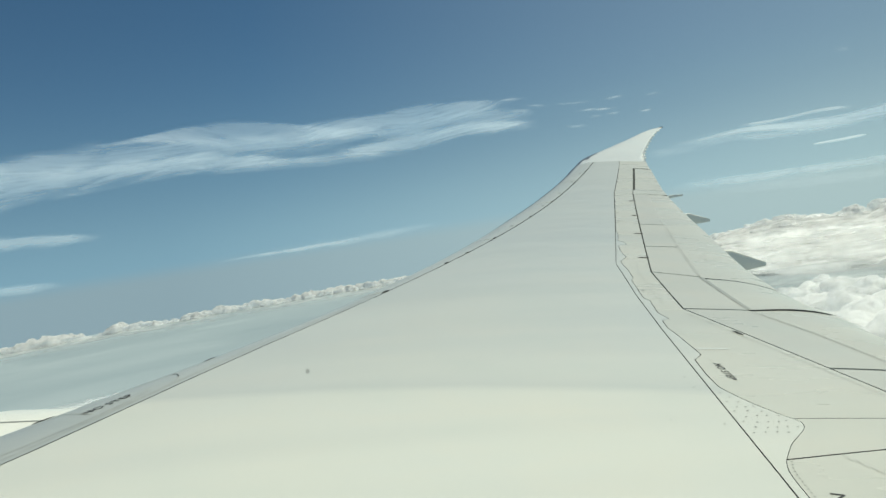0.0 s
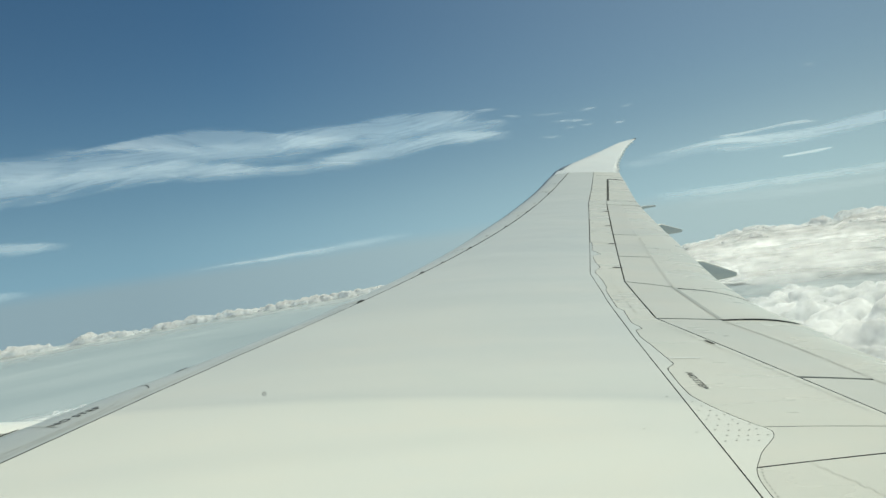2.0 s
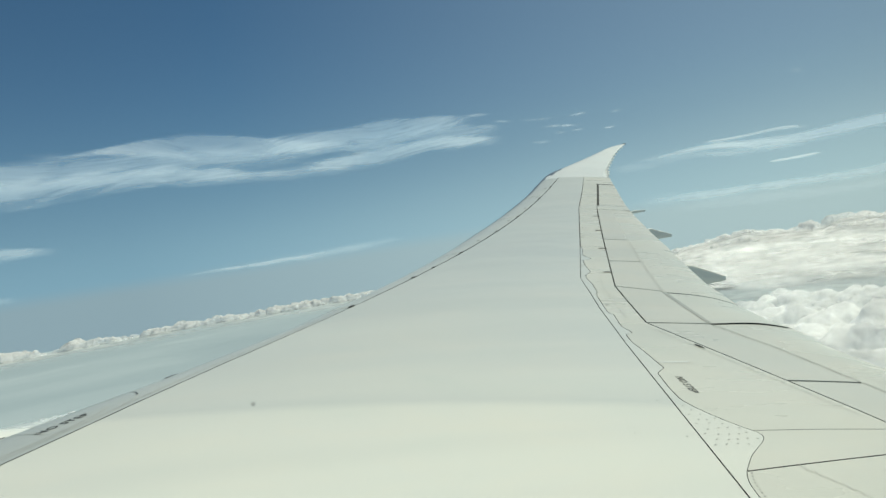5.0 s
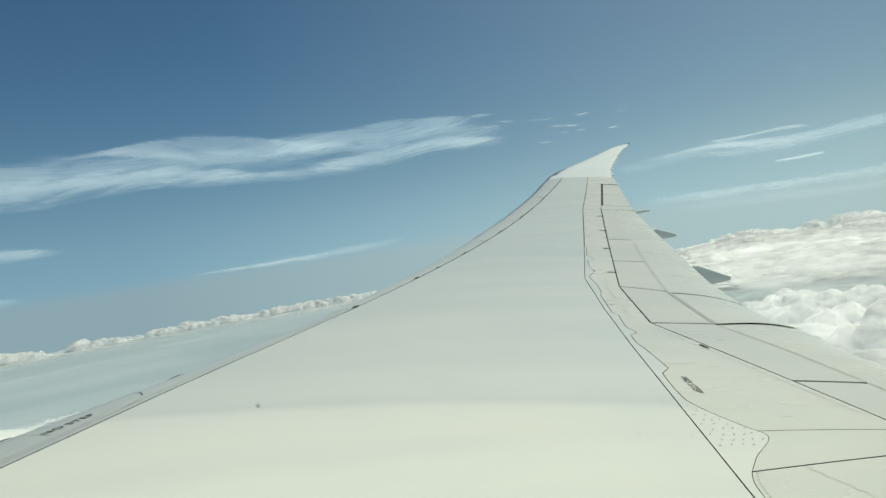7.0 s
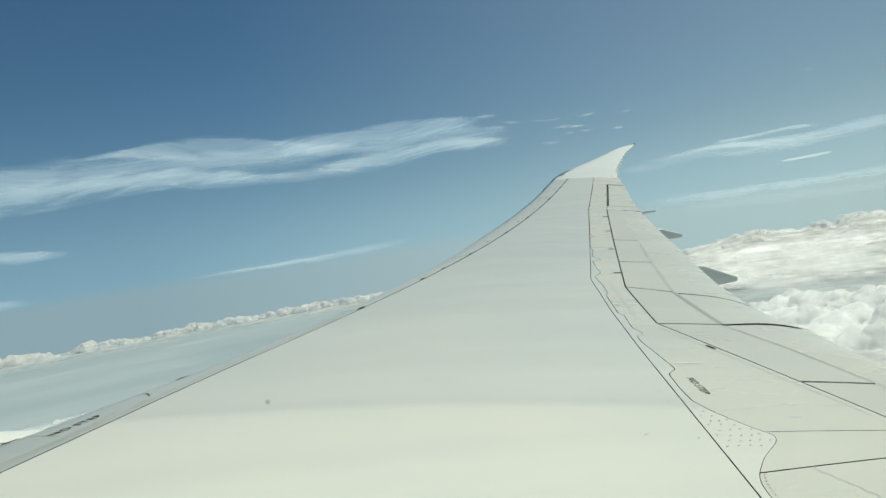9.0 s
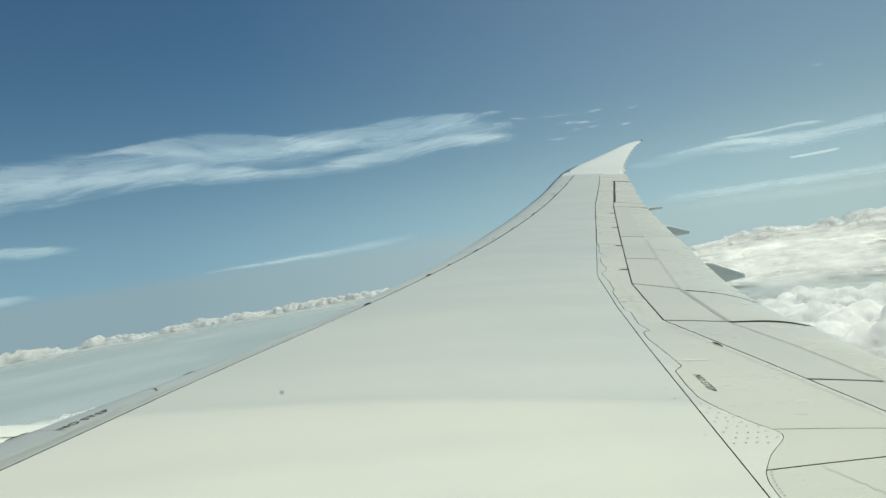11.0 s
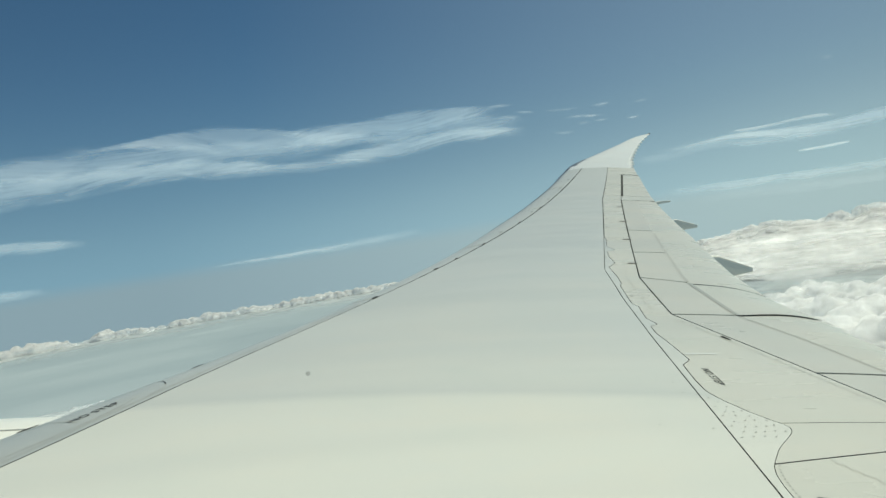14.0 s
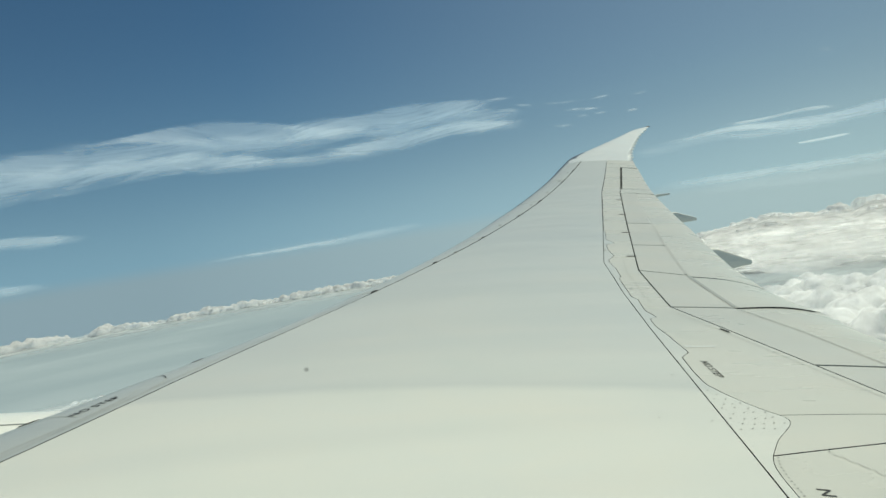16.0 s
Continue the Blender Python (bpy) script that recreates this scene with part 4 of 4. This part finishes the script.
def lens_plate(name, x, y, lx, ly, mat, label="", high=0.006, turn=0.0, parent=None):
    """A low oval plate on the skin."""
    n = 14
    verts, c, s = [], math.cos(turn), math.sin(turn)
    for f, up in ((1.0, 0.0), (0.8, high), (0.35, high * 1.3)):
        for i in range(n):
            a = 2 * math.pi * i / n
            px, py = lx * f * math.cos(a), ly * f * math.sin(a)
            qx, qy = x + px * c - py * s, y + px * s + py * c
            verts.append((qx, qy, float(z_top(qx, qy)) + up + 0.002))
    faces = [(k * n + i, k * n + (i + 1) % n, (k + 1) * n + (i + 1) % n, (k + 1) * n + i) for k in range(2) for i in range(n)] + [tuple(range(2 * n, 3 * n))]
    return part_of(name, mesh_of(name, verts, faces, mat), parent or wing, label)


# dark covers on the joint behind the slats
for y, size in ((8.43, 0.16), (10.17, 0.15), (10.95, 0.07), (12.24, 0.15), (14.51, 0.16), (16.37, 0.2), (18.9, 0.2), (20.6, 0.16)):
    lens_plate("slat_track_cover", float(x_slat(y + 0.08)) - 0.02, y + 0.08, 0.032, size * 0.55, SEAL, "small dark cover over a slat track", turn=-0.604, parent=next(ob for a, b, ob in SLATS if a <= y < b))
# small grey patches on the outer slats
for y, u in ((13.6, 0.47), (15.98, 0.46), (17.61, 0.47), (19.2, 0.44), (20.43, 0.44)):
    lens_plate("slat_patch", SWEEP_A + SWEEP * y + u, y, 0.035, 0.07, GREYSEAL, "small grey sealant patch", high=0.003, turn=-0.604, parent=next(ob for a, b, ob in SLATS if a <= y < b))
# small sealant marks beside the sealed joint
for x, y in ((5.237, 10.48), (4.208, 7.80), (8.367, 16.66), (7.349, 14.52), (6.854, 13.55)):
    lens_plate("sealant_mark", x, y, 0.022, 0.05, GREYSEAL, "small grey sealant mark", high=0.002, turn=-0.5)
# spoiler hinge fittings
lens_plate("spoiler_hinge", 4.225, 5.98, 0.018, 0.075, SEAL, "dark spoiler hinge fitting", turn=0.1, parent=SPOILERS[4.98])
for y in (9.94, 12.13, 14.2, 16.1):
    x = float(x_hinge(y))
    lens_plate("spoiler_hinge", x - 0.06, y, 0.10, 0.028, SEAL, "dark spoiler hinge fitting", parent=SPOILERS[8.91 if y < 10.92 else 10.92 if y < 13.17 else 13.17])


# soft shade along the back edges of the spoilers, put into darker strips
JOINT_AND_SHADE = wing_paint("joint_and_shade_tone", (0.50, 0.49, 0.44), (0.42, 0.415, 0.375), 0.28)
ribbon("edge_shade", wing, JOINT_AND_SHADE, along(x_spoil, 3.0, 6.86, 40, 0.012), 0.042)
# deeper shade in the recess before the flaperon, put into a darker strip
RECESS_SHADE = wing_paint("recess_shade", (0.38, 0.38, 0.345), (0.31, 0.31, 0.285), 0.32)
ribbon("edge_shade", wing, RECESS_SHADE, along(x_spoil, 6.95, 8.6, 20, 0.016), 0.066, raise_by=0.004)
ribbon("edge_shade", wing, JOINT_AND_SHADE, along(x_spoil, 8.7, 12.9, 50, 0.014), 0.045)


# fastener heads beside the sealed joint
def fastener_mesh():
    n = 8
    verts = [(0.008 * math.cos(2 * math.pi * i / n), 0.008 * math.sin(2 * math.pi * i / n), 0.0) for i in range(n)] + [(0.005 * math.cos(2 * math.pi * i / n), 0.005 * math.sin(2 * math.pi * i / n), 0.003) for i in range(n)]
    faces = [(i, (i + 1) % n, n + (i + 1) % n, n + i) for i in range(n)] + [tuple(range(n, 2 * n))]
    return mesh_of("fastener", verts, faces, plain("dull_fastener", (0.20, 0.20, 0.19), 0.6))


FASTENER = fastener_mesh()


def fastener(x, y, size=1.0, parent=STRIP):
    ob = part_of("fastener", FASTENER, parent)
    ob.location = (x, y, float(z_top(x, y)) + 0.002)
    ob.scale = (size * 1.5, size * 0.8, size)


rng = random.Random(5)
for k, y in enumerate(np.linspace(3.74, 4.42, 9)):
    a, b = float(x_spar(y)) + 0.055, float(x_seal(y)) - 0.045
    count = max(1, int((b - a) / 0.085) + 1)
    for i in range(count):
        fastener(a + (b - a) * (i + 0.5 * (k % 2)) / max(1, count - 0.5) + rng.uniform(-0.008, 0.008), y + rng.uniform(-0.012, 0.012), 0.74)
for y in np.linspace(2.95, 3.36, 12):
    fastener(float(x_seal(y)) + 0.035, float(y), 0.6, TE_PANELS[0])
for x, y in ((2.27, 3.98), (2.86, 4.76), (2.60, 3.89), (2.80, 4.54)):
    fastener(x, y, 0.7, UPPER)

# ragged sealant run on the inboard access panel
ribbon("sealant_run", TE_PANELS[0], JOINT_AND_SHADE, [(3.05 + 0.30 * f + 0.010 * math.sin(f * 75) + 0.006 * math.sin(f * 190), 3.43 - 0.95 * f + 0.012 * math.cos(f * 52)) for f in np.linspace(0, 1, 220)], 0.005)


# lettering
def lettering(text, x, y, dx, dy, size, label, parent):
    """Stencilled words lying on the skin, reading along (dx, dy)."""
    cu = bpy.data.curves.new("lettering", "FONT")
    cu.body, cu.size, cu.extrude, cu.space_character = text, size, 0.0006, 1.16
    tmp = bpy.data.objects.new("lettering", cu)
    scene.collection.objects.link(tmp)
    me = bpy.data.meshes.new_from_object(tmp.evaluated_get(bpy.context.evaluated_depsgraph_get()))
    bpy.data.objects.remove(tmp)
    me.name = "lettering"
    d = Vector((dx, dy, 0)).normalized()
    up = Vector((-d.y, d.x, 0))
    for v in me.vertices:
        q = Vector((x, y, 0)) + d * v.co.x + up * v.co.y
        v.co = (q.x, q.y, float(z_top(q.x, q.y)) + 0.003 + v.co.z)
    me.materials.clear()
    me.materials.append(INK)
    word = part_of("lettering", me, parent, label)
    return word


def no_step(x, y, dx, dy, size, parent):
    """The two stencilled words, one after the other."""
    d = Vector((dx, dy, 0)).normalized() * size * 2.02
    lettering("NO", x, y, dx, dy, size, "black stencilled word NO", parent)
    lettering("STEP", x + d.x, y + d.y, dx, dy, size, "black stencilled word STEP", parent)


no_step(3.325, 5.08, -0.12, -0.41, 0.092, TE_PANELS[2])
no_step(-1.515, 5.0, 0.57, 0.82, 0.095, SLATS[0][2])
no_step(2.60, 3.02, -0.12, -0.41, 0.11, TE_PANELS[0])


# static wicks along the tip
for y in np.linspace(22.7, 27.2, 11):
    x = float(TIP_TE(y))
    z = float(z_top(x, y))
    n = 6
    verts = []
    for px, r in ((-0.12, 0.012), (-0.03, 0.034), (0.04, 0.034), (0.075, 0.010)):
        verts += [(x + px, y + r * math.cos(2 * math.pi * i / n) + px * 0.1, z - 0.01 + r * math.sin(2 * math.pi * i / n)) for i in range(n)]
    faces = [(k * n + i, k * n + (i + 1) % n, (k + 1) * n + (i + 1) % n, (k + 1) * n + i) for k in range(3) for i in range(n)]
    part_of("static_wick", mesh_of("static_wick", verts, faces, WHITE), RAKED, "short white static wick")


# ---------------------------------------------------------------- cabin wall with the window that the eye looks through
RADIUS, SKIN_Y, WIN_X, WIN_Z = 2.9, 0.165, 0.055, -0.01


def build_fuselage():
    body = new("fuselage_wall")
    body.matrix_world = AIRCRAFT
    tagged(body, "plain white curved fuselage side with an oval cabin window", "fuselage wall", kind="structure")

    def at(x, arc, depth=0.0):
        """A point on the round side: arc is metres up along the skin from the window's middle."""
        a = arc / RADIUS
        r = RADIUS - depth
        return (x, SKIN_Y - RADIUS + r * math.cos(a), WIN_Z + r * math.sin(a))

    n = 48
    verts, faces = [], []
    half_w, half_h, box_w, box_h = 0.155, 0.235, 0.5, 0.5
    for kind in range(3):
        for i in range(n):
            a = 2 * math.pi * i / n
            c, s = math.cos(a), math.sin(a)
            if kind < 2:
                x, arc = WIN_X + half_w * math.copysign(abs(c) ** 0.6, c), half_h * math.copysign(abs(s) ** 0.6, s)
                verts.append(at(x, arc, 0.05 if kind == 0 else 0.0))
            else:
                k = max(abs(c), abs(s))
                verts.append(at(WIN_X + box_w * c / k, box_h * s / k))
    for k in range(2):
        faces += [(k * n + i, k * n + (i + 1) % n, (k + 1) * n + (i + 1) % n, (k + 1) * n + i) for i in range(n)]
    part_of("window_surround", mesh_of("window_surround", verts, faces, WHITE), body)
    # the barrel round it, four runs of skin
    around = 2 * math.pi * RADIUS

    def run(name, x0, x1, a0, a1, nx, na):
        vs = [at(x0 + (x1 - x0) * i / nx, a0 + (a1 - a0) * j / na) for i in range(nx + 1) for j in range(na + 1)]
        fs = [(i * (na + 1) + j, i * (na + 1) + j + 1, (i + 1) * (na + 1) + j + 1, (i + 1) * (na + 1) + j) for i in range(nx) for j in range(na)]
        part_of(name, mesh_of(name, vs, fs, WHITE), body)

    run("skin_section", -9.0, WIN_X - box_w, -box_h, around - box_h, 6, 64)
    run("skin_section", WIN_X + box_w, 9.0, -box_h, around - box_h, 6, 64)
    run("skin_section", WIN_X - box_w, WIN_X + box_w, box_h, around - box_h, 2, 58)
    for x in (-9.0, 9.0):
        vs = [at(x, around * i / 64) for i in range(64)]
        part_of("end_wall", mesh_of("end_wall", vs, [tuple(range(64))], WHITE, False), body)


build_fuselage()


def build_pane():
    m = bpy.data.materials.new("window_glass")
    m.use_nodes = True
    t = m.node_tree
    t.nodes.clear()
    out, clear, gloss, share, mix = (t.nodes.new(k) for k in ("ShaderNodeOutputMaterial", "ShaderNodeBsdfTransparent", "ShaderNodeBsdfGlossy", "ShaderNodeFresnel", "ShaderNodeMixShader"))
    clear.inputs[0].default_value = (0.995, 0.998, 0.995, 1)
    gloss.inputs["Roughness"].default_value, share.inputs["IOR"].default_value = 0.0, 1.2
    t.links.new(share.outputs[0], mix.inputs[0])
    t.links.new(clear.outputs[0], mix.inputs[1])
    t.links.new(gloss.outputs[0], mix.inputs[2])
    t.links.new(mix.outputs[0], out.inputs["Surface"])
    n = 48
    verts = []
    for y in (0.1185, 0.1225):
        for i in range(n):
            a = 2 * math.pi * i / n
            c, s = math.cos(a), math.sin(a)
            verts.append((WIN_X + 0.153 * math.copysign(abs(c) ** 0.6, c), y, WIN_Z + 0.232 * math.copysign(abs(s) ** 0.6, s)))
    faces = [tuple(range(n)), tuple(range(n, 2 * n))[::-1]] + [(i, n + i, n + (i + 1) % n, (i + 1) % n) for i in range(n)]
    ob = new("window_pane", mesh_of("window_pane", verts, faces, m, False))
    ob.matrix_world = AIRCRAFT
    ob.visible_shadow = False
    tagged(ob, "clear oval cabin window pane", "window", kind="structure")


build_pane()


def dirt_speck(x, z, size):
    """A crumb of dirt on the pane just before the eye."""
    bm = bmesh.new()
    bmesh.ops.create_icosphere(bm, subdivisions=2, radius=size)
    for v in bm.verts:
        v.co *= 1 + 0.35 * noise.noise(v.co * 900)
        v.co.y *= 0.3
    me = bpy.data.meshes.new("dirt_speck")
    bm.to_mesh(me)
    bm.free()
    me.materials.append(DIRT)
    ob = new("dirt_speck", me)
    ob.matrix_world = AIRCRAFT @ Matrix.Translation((x, 0.1178, z))
    tagged(ob, "tiny grey speck of dirt stuck on the window", "dirt", "specks on the window")


dirt_speck(-0.00046, -0.02316, 0.00042)


# rounded end of the inboard slat, and the joint along it
def on_slat(y, u):
    return (SWEEP_A + SWEEP * y + u, y)


def bow(p, n=40):
    """Points along a cubic curve in (span, chord) places on the slat."""
    return [on_slat(*(sum(c * q[k] for c, q in zip(((1 - t) ** 3, 3 * t * (1 - t) ** 2, 3 * t * t * (1 - t), t ** 3), p)) for k in (0, 1))) for t in np.linspace(0, 1, n)]


SLAT_IN = SLATS[0][2]
ribbon("joint_line", SLAT_IN, JOINT_AND_SHADE, [(float(x_slat(y)) - 0.07, float(y)) for y in np.linspace(3.6, 8.3, 60)], 0.006)
ribbon("joint_line", SLAT_IN, JOINT_AND_SHADE, bow(((5.30, 0.10), (5.55, 0.135), (5.75, 0.150), (5.88, 0.160))), 0.014, raise_by=0.005)
ribbon("joint_line", SLAT_IN, INK, bow(((5.87, 0.159), (5.96, 0.18), (5.84, 0.34), (5.70, 0.46))), 0.008, raise_by=0.004)
ribbon("joint_line", SLAT_IN, JOINT_AND_SHADE, bow(((5.70, 0.46), (5.62, 0.52), (5.55, 0.545), (5.45, 0.56))), 0.006)
ribbon("joint_line", SLAT_IN, JOINT_AND_SHADE, bow(((4.30, 0.60), (4.80, 0.62), (5.25, 0.60), (5.47, 0.45))), 0.006)
ribbon("joint_line", SLAT_IN, JOINT_AND_SHADE, bow(((4.60, 0.16), (4.80, 0.17), (4.98, 0.18), (5.12, 0.17))), 0.007, raise_by=0.006)
ribbon("joint_line", SLAT_IN, JOINT_AND_SHADE, bow(((5.20, 0.08), (5.12, 0.20), (5.06, 0.34), (4.97, 0.52))), 0.008, raise_by=0.006)
lens_plate("slat_seal", *on_slat(5.13, 0.050), 0.016, 0.09, SEAL, "dark rubber seal at the inboard slat", high=0.005, turn=-0.604, parent=SLAT_IN)
lens_plate("slat_seal", *on_slat(6.30, 0.215), 0.014, 0.08, SEAL, "dark rubber seal at the inboard slat", high=0.004, turn=-0.604, parent=SLAT_IN)


# dark end of the tip, with its lamp glass
def tip_end():
    n = 10
    verts = []
    for k, (f, r) in enumerate(((-0.25, 0.022), (-0.05, 0.035), (0.10, 0.03), (0.16, 0.01))):
        x, y = 16.53 + f * 0.75, 27.83 + f * 0.35
        z = float(z_top(16.53, 27.83)) + f * 0.12
        verts += [(x, y + r * math.cos(2 * math.pi * i / n), z - 0.01 + r * math.sin(2 * math.pi * i / n)) for i in range(n)]
    faces = [(k * n + i, k * n + (i + 1) % n, (k + 1) * n + (i + 1) % n, (k + 1) * n + i) for k in range(3) for i in range(n)] + [tuple(range(3 * n, 4 * n))]
    part_of("tip_cap", mesh_of("tip_cap", verts, faces, SEAL), RAKED, "small dark cap at the wing tip")


tip_end()
